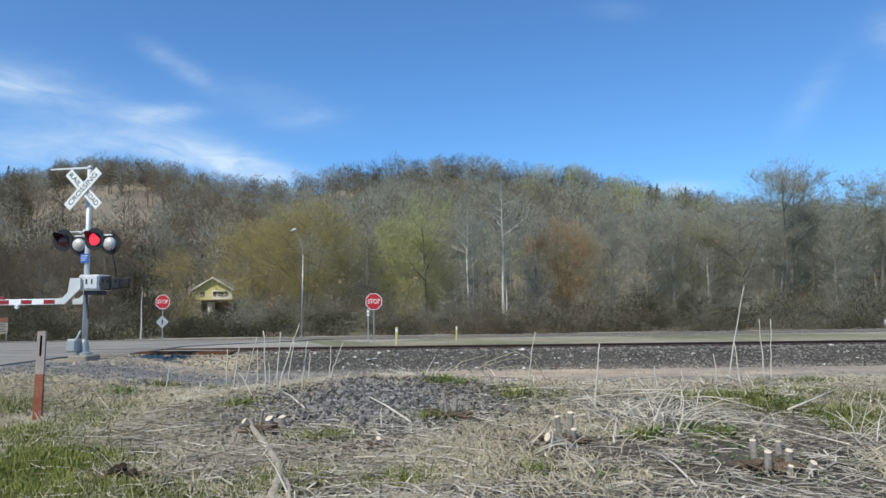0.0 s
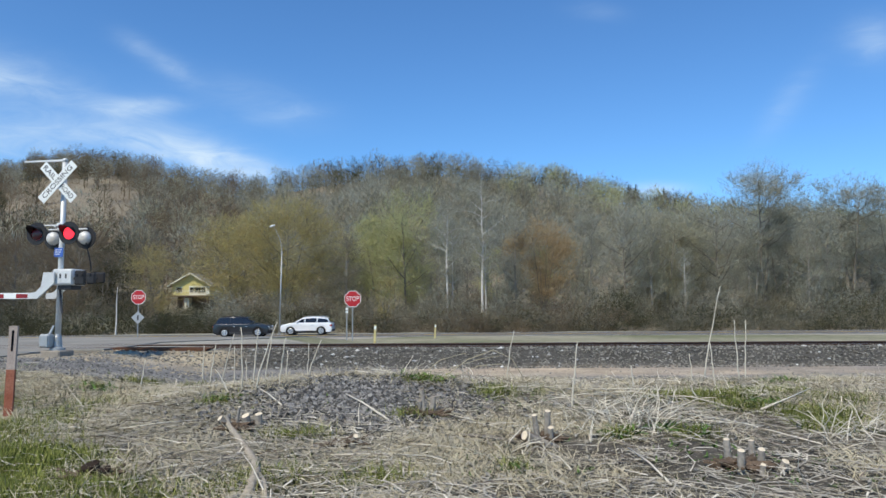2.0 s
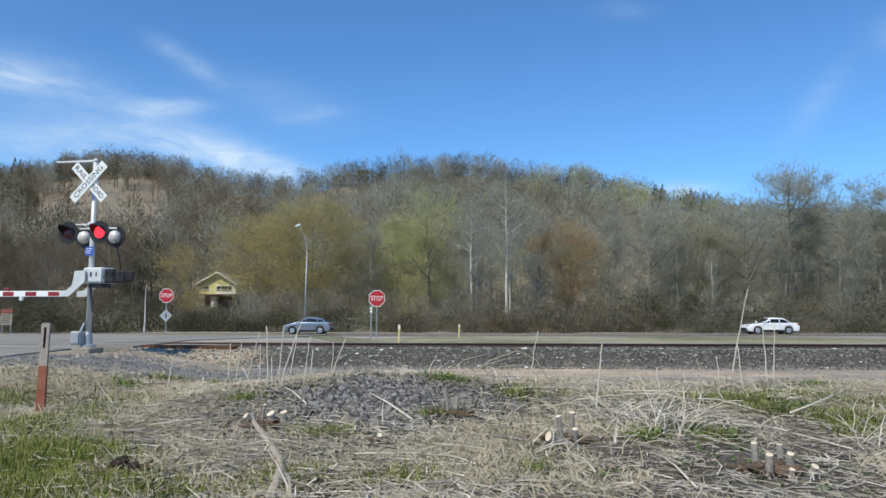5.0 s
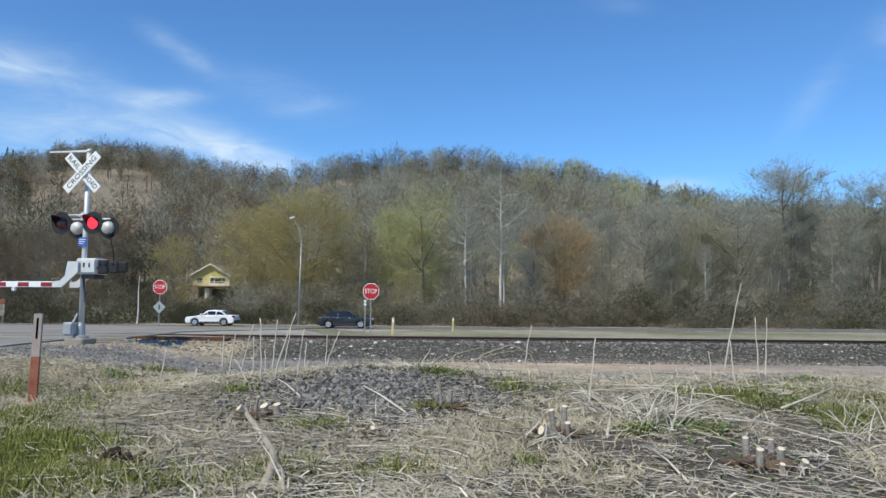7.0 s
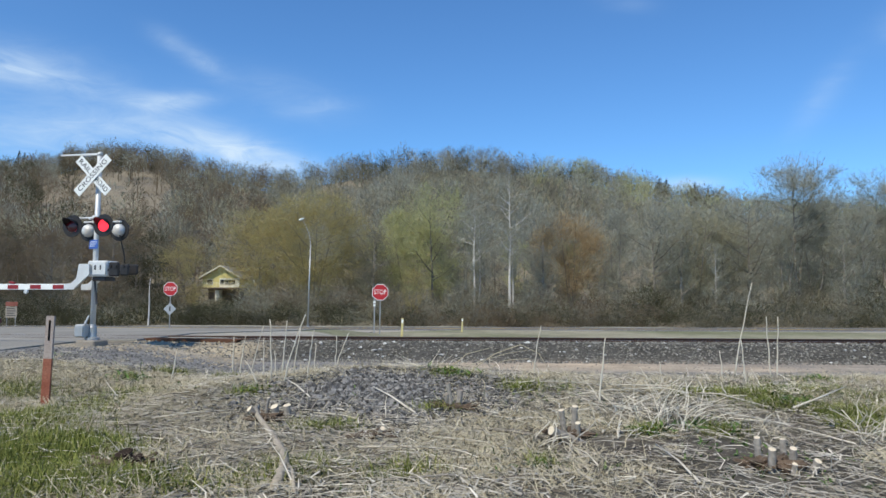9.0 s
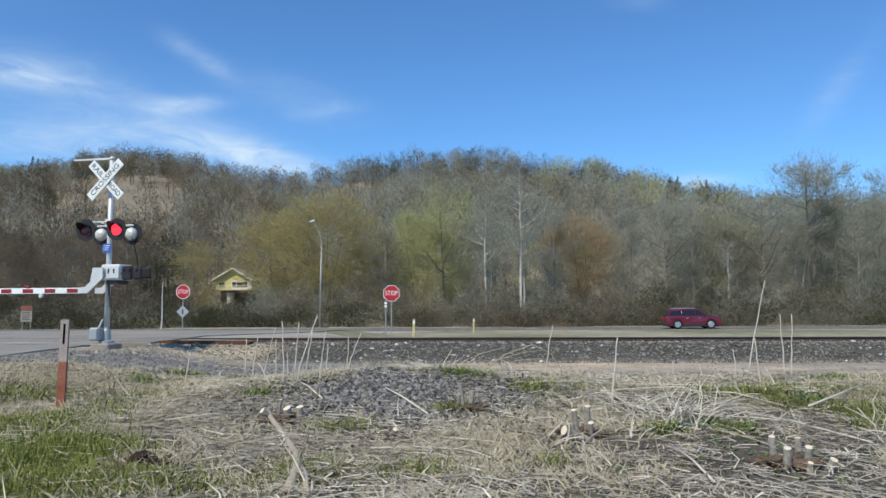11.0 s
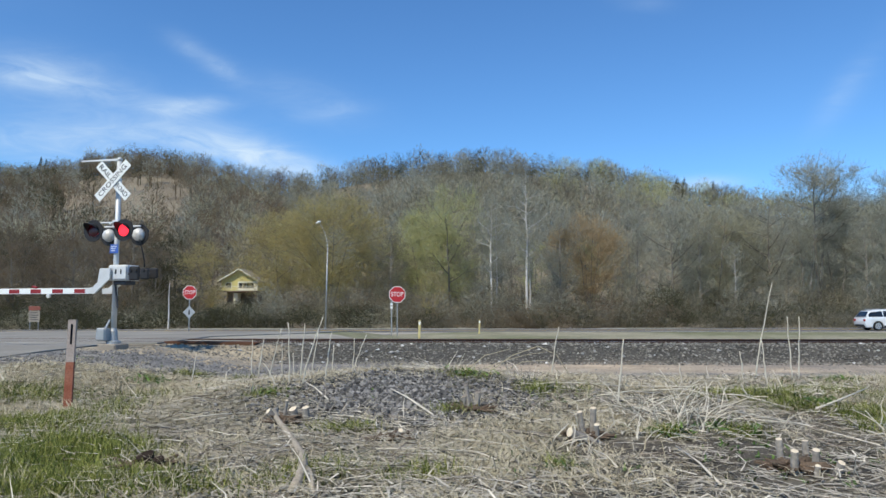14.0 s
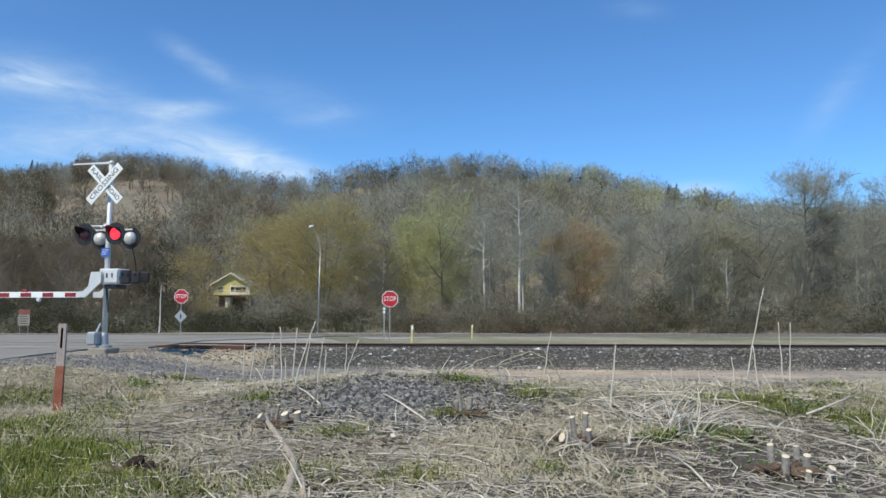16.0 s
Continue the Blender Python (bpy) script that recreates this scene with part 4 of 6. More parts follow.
for side, face in ((-1, -1), (1, -1), (-1, 1), (1, 1)):
    m = pose(0.43 * side, 0.31 * face if face < 0 else 0.27, 2.78 if face < 0 else 2.72, 90 if face < 0 else -90, 0, 0)
    bm = bmesh.new()
    ring = [(0.158, -0.012), (0.265, -0.012), (0.27, 0.0), (0.265, 0.012), (0.158, 0.012)]
    n = 28
    cs = [[bm.verts.new((r * math.cos(6.28319 * i / n), r * math.sin(6.28319 * i / n), h)) for i in range(n)] for r, h in ring]
    for a, b in zip(cs, cs[1:] + cs[:1]):
        for i in range(n):
            bm.faces.new((a[i], a[(i + 1) % n], b[(i + 1) % n], b[i]))
    board = part("lamp_board", bm, M_BLACK, signal, "round black lamp backboard")
    board.matrix_basis = m
    bm = bmesh.new()
    prev = None
    for i in range(21):
        t = radians(-25 + 230 * i / 20)
        cur = [bm.verts.new((r * math.cos(t), r * math.sin(t), h)) for r, h in ((0.172, 0.012), (0.172, 0.025 + 0.26 * max(0, math.sin(t))), (0.166, 0.025 + 0.26 * max(0, math.sin(t))), (0.166, 0.012))]
        if prev:
            for k in range(4):
                bm.faces.new((prev[k], prev[(k + 1) % 4], cur[(k + 1) % 4], cur[k]))
        prev = cur
    hood = part("hood", bm, M_BLACK, board)
    if face > 0:
        hood.matrix_basis = pose(0, 0, 0, 0, 0, 180)
    bm = bmesh.new()
    lathe(bm, [(0.165, -0.0125), (0.16, -0.05), (0.14, -0.10), (0.105, -0.135), (0.06, -0.155), (0.02, -0.16)], Matrix(), 24)
    smooth(part("housing", bm, M_GALV if face < 0 else M_ALU, board, "silver domed lamp housing"))
    # a revolving lens: one half lit, one half dark
    bm = bmesh.new()
    n = 24
    for k, (mi, s) in enumerate(((0, 1), (1, -1))):
        prev = None
        for r, h in ((0.148, 0.001), (0.135, 0.012), (0.09, 0.024), (0.0, 0.03)):
            cur = [bm.verts.new((r * math.cos(6.28319 * i / n), r * math.sin(6.28319 * i / n), h * s)) for i in range(n if r else 1)]
            if prev:
                for i in range(n):
                    q = (prev[i], prev[(i + 1) % n], cur[(i + 1) % n], cur[i]) if r else (prev[i], prev[(i + 1) % n], cur[0])
                    bm.faces.new(q).material_index = mi
            prev = cur
    lens = smooth(part("lens", bm, [M_DARKLENS, M_LIT], board, "round red signal lens"))
    LENSES.append((lens, side))
bm = bmesh.new()
box(bm, -0.12, 0.12, -0.095, -0.085, 2.24, 2.46, bevel=0.004)
blue = part("notice_plate", bm, M_BLUE, signal, "small blue emergency notice plate")
for k in range(3):
    bm = bmesh.new()
    box(bm, -0.09, 0.09 - 0.03 * k, -0.099, -0.0955, 2.40 - 0.05 * k, 2.415 - 0.05 * k)
    part("writing_bar", bm, M_SIGNW, blue)
bm = bmesh.new()
box(bm, 0.0, 0.54, -0.28, 0.20, 1.56, 1.94, bevel=0.03)
box(bm, 0.16, 0.52, -0.295, -0.28, 1.60, 1.90, bevel=0.01)
mech = part("gate_mechanism", bm, M_ALU, signal, "pale grey gate mechanism box")
for k, (a, b) in enumerate(((0.21, 0.26), (0.36, 0.40))):
    bm = bmesh.new()
    box(bm, a, b, -0.299, -0.2955, 1.72, 1.83)
    part("writing_bar", bm, M_DARKGREY, mech)
bm = bmesh.new()
BRACKET = [(-0.55, 1.25), (-0.30, 1.25), (0.02, 1.52), (0.12, 1.60), (0.12, 1.86), (-0.16, 1.86), (-0.22, 1.52), (-0.36, 1.40), (-0.55, 1.38)]
part("arm_bracket", prism(bm, BRACKET, -0.36, -0.31), M_ALU, signal)
part("arm_bracket", prism(bmesh.new(), BRACKET, 0.21, 0.26), M_ALU, signal)
bm = bmesh.new()
box(bm, 0.64, 0.92, -0.36, -0.28, 1.56, 1.90, bevel=0.03)
box(bm, 0.95, 1.18, -0.36, -0.28, 1.58, 1.84, bevel=0.03)
box(bm, 0.62, 1.02, 0.20, 0.27, 1.62, 1.88, bevel=0.03)
box(bm, 0.60, 1.22, -0.33, -0.30, 1.68, 1.74, bevel=0.008)
tube(bm, (0.50, -0.04, 1.76), (0.90, -0.04, 1.76), 0.10, 0.10, 12)
for bx in (0.71, 0.85, 1.06):
    tube(bm, (bx, -0.39, 1.80), (bx, -0.36, 1.80), 0.03, 0.03, 8)
part("counterweight", bm, M_BLACK, signal, "dark iron counterweight")
bm = bmesh.new()
prev = None
for i in range(8):
    k = i / 7
    p = Vector((0.66 - 0.20 * math.sin(k * 2.0) * k, 0.2, 1.9 + 0.85 * k))
    if prev:
        tube(bm, prev, p, 0.014, 0.014, 6)
    prev = p
part("cable", bm, M_BLACK, signal)
bm = bmesh.new()
tube(bm, (0.16, -0.1, 0.9), (0.06, -0.08, 1.55), 0.025, 0.025, 8)
part("conduit", bm, M_DARKGREY, signal)
bm = bmesh.new()
box(bm, 0.08, 0.46, -0.2, 0.16, 1.46, 1.56, bevel=0.02)
part("motor_cover", bm, M_DARKGREY, signal)
arm = part("gate_arm", box(bmesh.new(), -6.2, -0.5, -0.33, -0.30, 1.245, 1.385, bevel=0.006), M_SIGNW, signal, "white gate arm with red stripes")
for k in range(9):
    bm = bmesh.new()
    x = -0.58 - 0.645 * k
    box(bm, x - 0.31, x, -0.334, -0.296, 1.262, 1.362)
    part("red_stripe", bm, M_REDSTRIPE, arm)
for x in (-1.65, -3.6, -6.1):
    bm = bmesh.new()
    lathe(bm, [(0.05, -0.03), (0.055, 0.0), (0.05, 0.03)], pose(x, -0.315, 1.20, 90, 0, 0), 14)
    tube(bm, (x, -0.315, 1.2), (x, -0.315, 1.27), 0.015, 0.015, 6)
    part("arm_lamp", bm, M_ALU, arm)
for x in (-2.06, -4.4):
    bm = bmesh.new()
    box(bm, -0.09, 0.07, -0.03, 0.03, 0.0, 0.055, m=pose(x, -0.315, 1.385, 0, 12, 0), bevel=0.012)
    part("arm_lamp", bm, M_REDSTRIPE, arm, "small red lamp on the gate arm")


# ---- road signs and posts ----
def channel_post(bm, x, y, z0, z1, w=0.06, d=0.035):
    for a, b, c, e in ((-w / 2, -w / 2 + 0.012, -d, 0), (w / 2 - 0.012, w / 2, -d, 0), (-w / 2, w / 2, -0.008, 0.0)):
        box(bm, x + a, x + b, y + c, y + e, z0, z1)


def stop_sign(x, y, z, centre, label, turn=0, diamond=0.0):
    s = tagged(empty("stop_sign", pose(x, y, z, 0, 0, turn)), label, "stop sign", "stop signs at the junction")
    bm = bmesh.new()
    channel_post(bm, 0, 0.04, -0.3, centre + 0.45)
    part("post", bm, M_GALV, s)
    k = 0.457 / math.cos(math.pi / 8)
    octa = [(k * math.cos(math.pi / 8 + math.pi / 4 * i), k * math.sin(math.pi / 8 + math.pi / 4 * i)) for i in range(8)]
    plate = part("plate", prism(bmesh.new(), [(p, q + centre) for p, q in octa], -0.004, 0.004), M_SIGNW, s, "red octagonal plate with white border")
    part("face", prism(bmesh.new(), [(p * 0.93, q * 0.93 + centre) for p, q in octa], -0.0065, -0.0045), M_SIGNR, plate)
    me = text_mesh("STOP", 0.36, 0.001)
    wide = max(v.co.x for v in me.vertices) - min(v.co.x for v in me.vertices)
    let = link("lettering", me, M_SIGNW, plate)
    let.matrix_basis = pose(0, -0.0085, centre, 90, 0, 0) @ Matrix.Diagonal((0.70 / wide, 1.05, 1, 1))
    if diamond:
        r = 0.42
        d = part("diamond_plate", prism(bmesh.new(), [(r, diamond), (0, diamond + r), (-r, diamond), (0, diamond - r)], -0.004, 0.004), M_GALV, s, "white diamond plate below the stop sign")
        bm = bmesh.new()
        box(bm, -0.05, 0.05, -0.007, -0.0045, diamond - 0.16, diamond + 0.16)
        part("symbol", bm, M_DARKGREY, d)
    return s


stop_sign(-3.93, 40.0, land(-3.9, 40), 2.10 - land(-3.9, 40), "red stop sign on a steel post beside the road", 0)
stop_sign(-18.5, 46.5, -0.25, 2.34 + 0.25, "red stop sign above a white diamond plate on one post", 0, diamond=1.02 + 0.25)
del_post = tagged(empty("delineator_post", pose(-4.27, 40.2, land(-4.27, 40.2))), "thin grey post with white reflector bands", "post")
zc = land(-4.27, 40.2)
bm = bmesh.new()
channel_post(bm, 0, 0, -0.2, 1.72 - zc, 0.07)
part("post", bm, M_GALV, del_post)
for k, (a, b) in enumerate(((1.30, 1.42), (1.48, 1.60))):
    bm = bmesh.new()
    box(bm, -0.075, 0.075, -0.05, -0.036, a - zc, b - zc, bevel=0.004)
    part("reflector", bm, M_SIGNW, del_post)

board = tagged(empty("notice_board", pose(-43.1, 69.0, land(-43.1, 69.0))), "two-post notice sign, red over white panel", "sign")
board.scale = (1.41, 1.41, 1.41)
for x in (-0.3, 0.3):
    bm = bmesh.new()
    channel_post(bm, x, 0.04, -0.3, 1.75)
    part("post", bm, M_GALV, board)
bm = bmesh.new()
box(bm, -0.42, 0.42, -0.006, 0.006, 1.42, 1.72, bevel=0.003)
part("red_panel", bm, M_OLDRED, board)
bm = bmesh.new()
box(bm, -0.40, 0.40, -0.006, 0.006, 0.62, 1.38, bevel=0.003)
panel = part("white_panel", bm, M_CONC, board)
for k in range(4):
    bm = bmesh.new()
    box(bm, -0.3, 0.3 - 0.08 * (k % 2), -0.01, -0.0065, 0.74 + 0.16 * k, 0.80 + 0.16 * k)
    part("writing_bar", bm, M_DARKGREY, panel)

for x, y, top, mat in ((-2.02, 30.0, 0.87, M_MARKER), (0.82, 45.0, 0.55, M_MARKER)):
    p = tagged(empty("marker_post", pose(x, y, land(x, y), 0, 2, 0)), "thin weathered yellow marker post in the grass", "marker post", "marker posts")
    bm = bmesh.new()
    h = top - land(x, y)
    box(bm, -0.05, 0.05, -0.012, 0.012, -0.2, h, bevel=0.008)
    part("post", bm, mat, p)
    bm = bmesh.new()
    box(bm, -0.045, 0.045, -0.016, -0.0125, h - 0.2, h - 0.06)
    part("reflector", bm, M_SIGNW, p)

street = tagged(empty("street_lamp", pose(-13.4, 66.8, -0.98)), "tall slim galvanised street lamp with curved arm", "street lamp")
bm = bmesh.new()
lathe(bm, [(0.19, 0), (0.19, 0.06), (0.12, 0.08), (0.12, 0.3), (0.10, 0.32)], Matrix(), 14)
part("base", bm, M_GALV, street)
bm = bmesh.new()
tube(bm, (0, 0, 0.3), (0.12, 0, 8.0), 0.085, 0.05, 10)
smooth(part("pole", bm, M_GALV, street))
bm = bmesh.new()
prev = Vector((0.12, 0, 7.9))
for i in range(1, 10):
    k = i / 9
    p = Vector((0.12 - 0.85 * k ** 1.6, 0, 7.9 + 2.5 * k ** 0.85))
    tube(bm, prev, p, 0.034 - 0.01 * k, 0.034 - 0.01 * k, 8)
    prev = p
smooth(part("arm", bm, M_GALV, street))
bm = bmesh.new()
lathe(bm, [(0.05, 0.10), (0.17, 0.05), (0.20, -0.02), (0.17, -0.10), (0.08, -0.14)], pose(-0.82, 0, 10.42, 0, -20, 0) @ Matrix.Diagonal((1.5, 0.9, 0.8, 1)), 16)
smooth(part("lamp_head", bm, M_SIGNW, street, "pale oval lamp head"))

old_post = tagged(empty("steel_post", pose(-5.69, 10.0, land(-5.73, 10.0), 0, 1.2, 8)), "old steel post, grey above and rusty red below", "post")
h = 1.33 - land(-5.73, 10.0)
bm = bmesh.new()
for a, b, c, e in ((-0.055, 0.055, -0.05, -0.042), (-0.055, -0.047, -0.042, 0.0), (0.047, 0.055, -0.042, 0.0)):
    box(bm, a, b, c, e, -0.3, h * 0.52)
part("lower_post", bm, M_RUST, old_post, "rusty red lower half")
bm = bmesh.new()
for a, b, c, e, f, g in ((-0.055, -0.016, -0.05, -0.042, 0.52 * h, h), (0.016, 0.055, -0.05, -0.042, 0.52 * h, h), (-0.016, 0.016, -0.05, -0.042, 0.52 * h, h * 0.72), (-0.016, 0.016, -0.05, -0.042, h * 0.95, h),
                         (-0.055, -0.047, -0.042, 0.0, 0.52 * h, h), (0.047, 0.055, -0.042, 0.0, 0.52 * h, h)):
    box(bm, a, b, c, e, f, g)
# black sheet behind the slot, painting its shaded inside
box(bm, -0.046, 0.046, -0.012, -0.006, h * 0.6, h - 0.02, mi=1)
part("upper_post", bm, [M_POSTGREY, M_BLACK], old_post, "weathered grey upper half with dark slot")


# ---- buildings in the wood ----
def house():
    g = land(-40.7, 125) - 0.3
    hs = tagged(empty("house", pose(-40.7, 125.0, g)), "yellow gabled house with cream trim in the wood", "house")
    w, fl, ev, ap = 3.3, 3.95 - g, 5.75 - g, 7.7 - g
    bm = bmesh.new()
    prism(bm, [(-w, fl), (w, fl), (w, ev), (0, ap), (-w, ev)], 0, 9)
    part("wall", bm, M_YELLOWWALL, hs)
    # dark set-back wall paints the shaded recess under the deck
    bm = bmesh.new()
    box(bm, -w + 0.6, w - 0.4, 1.2, 9, -0.4, fl)
    part("lower_wall", bm, M_DECK, hs, "shaded lower storey")
    bm = bmesh.new()
    box(bm, -w - 0.1, w + 0.2, -1.7, 0.0, fl - 0.2, fl, bevel=0.02)
    part("deck", bm, M_DECK, hs)
    for x in (-w, -0.6, w):
        bm = bmesh.new()
        box(bm, x - 0.08, x + 0.08, -1.6, -1.44, -0.3, fl - 0.2)
        part("deck_post", bm, M_DECK, hs)
    for s in (-1, 1):
        bm = bmesh.new()
        q = [(0, ap), (s * (w + 0.5), ev - 0.5 * (ap - ev) / w), (s * (w + 0.5), ev - 0.5 * (ap - ev) / w + 0.22), (0, ap + 0.22)]
        prism(bm, q, -0.7, 9.4)
        roof = part("roof", bm, M_ROOF, hs)
        bm = bmesh.new()
        q = [(0, ap + 0.02), (s * (w + 0.5), ev - 0.5 * (ap - ev) / w + 0.02), (s * (w + 0.5), ev - 0.5 * (ap - ev) / w + 0.27), (0, ap + 0.27)]
        prism(bm, q, -0.78, -0.705)
        part("barge_board", bm, M_CREAM, roof)
    bm = bmesh.new()
    box(bm, -0.3, w - 0.02, -0.02, -0.002, fl + 0.05, ev - 0.1)
    part("gable_panel", bm, M_CREAM, hs, "pale cream front panel")
    for x, wd in ((-2.0, 0.5), (0.2, 0.35), (0.95, 0.32), (1.6, 0.32), (2.25, 0.32)):
        bm = bmesh.new()
        box(bm, x - wd - 0.06, x + wd + 0.06, -0.06, -0.025, fl + 0.5, ev - 0.3, bevel=0.01)
        win = part("window", bm, M_CREAM, hs)
        bm = bmesh.new()
        box(bm, x - wd + 0.02, x + wd - 0.02, -0.075, -0.062, fl + 0.58, ev - 0.38)
        part("pane", bm, M_WINDOW, win)
    bm = bmesh.new()
    box(bm, -w, w + 0.1, -1.66, -1.6, fl + 0.75, fl + 0.83)
    for i in range(23):
        x = -w + i * 0.3
        box(bm, x - 0.02, x + 0.02, -1.65, -1.61, fl, fl + 0.75)
    part("railing", bm, M_CREAM, hs)
    bm = bmesh.new()
    box(bm, -0.9, 0.0, -0.9, 0.9, -0.2, fl - 0.4, bevel=0.03)
    part("storage_box", bm, M_CREAM, hs, "pale box under the deck")


house()


def shed(x, y, w, mat):
    g = land(x, y)
    s = tagged(empty("shed", pose(x, y, g, 0, 0, 15)), "small weathered shed half hidden by trees", "shed")
    bm = bmesh.new()
    prism(bm, [(-w, -0.3), (w, -0.3), (w, 2.2), (0, 3.1), (-w, 2.2)], 0, 4)
    part("wall", bm, mat, s)
    for k in (-1, 1):
        bm = bmesh.new()
        prism(bm, [(0, 3.12), (k * (w + 0.3), 2.05), (k * (w + 0.3), 2.2), (0, 3.3)], -0.4, 4.3)
        part("roof", bm, M_ROOF, s)
    bm = bmesh.new()
    box(bm, -0.5, 0.5, -0.05, -0.004, -0.2, 1.9, bevel=0.01)
    part("door", bm, M_CREAM, s)


snag = tagged(empty("bare_trunk", pose(-30.2, 70.5, land(-30.2, 70.5))), "thin pale dead trunk standing before the brush", "dead tree")
bm = bmesh.new()
prev = Vector((0, 0, -0.3))
for k in range(1, 7):
    q = Vector((0.05 * math.sin(k), 0.04 * k, 0.85 * k))
    tube(bm, prev, q, 0.11 - 0.012 * k, 0.10 - 0.012 * k, 7)
    prev = q
part("trunk", bm, M_BIRCH, snag)
shed(-67.0, 112.0, 2.4, M_BLUETARP)


# ---- vehicles ----
def arch(cx, r, z, n=9):
    a0 = math.asin(min(1, (z - 0.34) / r)) if abs(z - 0.34) < r else 0
    return [(cx + r * math.cos(math.pi - a0 - (math.pi - 2 * a0) * i / n), 0.34 + r * math.sin(math.pi - a0 - (math.pi - 2 * a0) * i / n)) for i in range(n + 1)]


def car(name, paint, label, shape, L=4.6, H=1.68, W=0.92):
    c = tagged(empty(name), label, "car", "cars on the highway")
    f, hood, belt = L / 2, 0.98, 1.04
    wb = L * 0.29
    sedan = shape == "sedan"
    if sedan:
        hood, belt = 0.88, 0.95
    if shape == "suv":
        hood, belt = 1.00, 1.07
    wr = 0.365 if shape == "suv" else 0.33
    trunk = 0.98 if sedan else belt + 0.02
    nose = [(f, 0.42), (f - 0.02, 0.66), (f - 0.20, 0.82), (f - 0.9, hood), (f - 1.28, belt + 0.02)]
    if shape == "suv":
        nose = [(f, 0.45), (f - 0.01, 0.74), (f - 0.11, 0.90), (f - 0.75, hood + 0.05), (f - 1.12, belt + 0.02)]
    low = [(-f + 0.10, 0.26)] + arch(-wb, wr + 0.055, 0.26) + arch(wb + 0.05, wr + 0.055, 0.26) + [(f - 0.12, 0.26)] + nose + [(-f + 0.30, trunk), (-f + 0.05, trunk - 0.06), (-f, 0.62), (-f + 0.02, 0.40)]
    bm = bmesh.new()
    prism(bm, low, -W, W)
    edges = [e for e in bm.edges if abs(abs(e.verts[0].co.y) - W) < 1e-5 and abs(abs(e.verts[1].co.y) - W) < 1e-5 and e.verts[0].co.y * e.verts[1].co.y > 0]
    bmesh.ops.bevel(bm, geom=edges, offset=0.05, segments=2, affect="EDGES", profile=0.6)
    body = smooth(part("body", bm, paint, c))
    # cabin
    if sedan:
        base, top = (-f + 0.55, f - 1.35), [(-f + 1.25, H - 0.06), (-0.35, H), (0.20, H - 0.03)]
    elif shape == "coupe":
        base, top = (-f + 0.16, f - 1.20), [(-f + 0.85, H - 0.12), (-0.45, H), (0.10, H - 0.03)]
    else:
        base, top = (-f + 0.08, f - 1.02), [(-f + 0.46, H - 0.10), (-0.75, H), (0.30, H - 0.05)]
    sil = [(base[0], belt - 0.03), *top, (base[1], belt - 0.03)]
    ya, yb = W - 0.07, W - 0.27

    def wide(z):
        return ya + (yb - ya) * (z - belt) / (H - belt)
    bm = bmesh.new()
    left = [bm.verts.new((x, wide(z), z)) for x, z in sil]
    right = [bm.verts.new((x, -wide(z), z)) for x, z in sil]
    bm.faces.new(left), bm.faces.new(right[::-1])
    for i in range(len(sil)):
        j = (i + 1) % len(sil)
        bm.faces.new((left[j], left[i], right[i], right[j]))
    bmesh.ops.recalc_face_normals(bm, faces=bm.faces)
    bmesh.ops.bevel(bm, geom=[e for e in bm.edges if min(v.co.z for v in e.verts) > belt + 0.1], offset=0.05, segments=2, affect="EDGES", profile=0.6)
    smooth(part("cabin", bm, paint, c))

    def roof_z(x):
        xs, zs = [p[0] for p in sil], [p[1] for p in sil]
        return float(np.interp(x, xs, zs))
    x0, x1 = base[0] + 0.22, base[1] - 0.12
    cuts = [x0, -0.95, 0.12, x1] if not sedan else [x0 + 0.1, -0.55, 0.25, x1]
    for s in (-1, 1):
        for a, b in zip(cuts, cuts[1:]):
            a, b = a + 0.035, b - 0.035
            pts = [(a, belt + 0.03), (b, belt + 0.03)]
            tops = [(x, max(belt + 0.05, roof_z(x) - 0.11)) for x in np.linspace(b, a, 6)]
            pts += [(x, z) for x, z in tops]
            bm = bmesh.new()
            outer = [bm.verts.new((x, s * (wide(z) + 0.008), z)) for x, z in pts]
            inner = [bm.verts.new((x, s * (wide(z) - 0.02), z)) for x, z in pts]
            bm.faces.new(outer), bm.faces.new(inner[::-1])
            for i in range(len(pts)):
                j = (i + 1) % len(pts)
                bm.faces.new((outer[j], outer[i], inner[i], inner[j]))
            bmesh.ops.recalc_face_normals(bm, faces=bm.faces)
            part("side_window", bm, M_GLASS, c)
    for nm, (p, q), o in (("windscreen", (sil[-1], sil[-2]), 1), ("rear_window", (sil[0], sil[1]), -1)):
        bm = bmesh.new()
        vs = []
        for k, off in ((0.12, 0.012), (0.88, 0.012), (0.88, -0.01), (0.12, -0.01)):
            x, z = p[0] + (q[0] - p[0]) * k + o * off, p[1] + (q[1] - p[1]) * k + off * 0.8
            vs.append([bm.verts.new((x, s * (wide(z) - 0.09), z)) for s in (-1, 1)])
        for a, b in zip(vs, vs[1:] + vs[:1]):
            bm.faces.new((a[0], a[1], b[1], b[0]))
        bm.faces.new([v[0] for v in vs]), bm.faces.new([v[1] for v in vs][::-1])
        bmesh.ops.recalc_face_normals(bm, faces=bm.faces)
        part(nm, bm, M_GLASS, c)
    for s in (-1, 1):
        bm = bmesh.new()
        box(bm, -wb + 0.42, wb - 0.37, s * W - 0.02, s * W + 0.015, 0.24, 0.40, bevel=0.012)
        part("sill", bm, M_TRIM, c, "black plastic sill")
        bm = bmesh.new()
        lift = 0.10 if shape == "suv" else 0.0
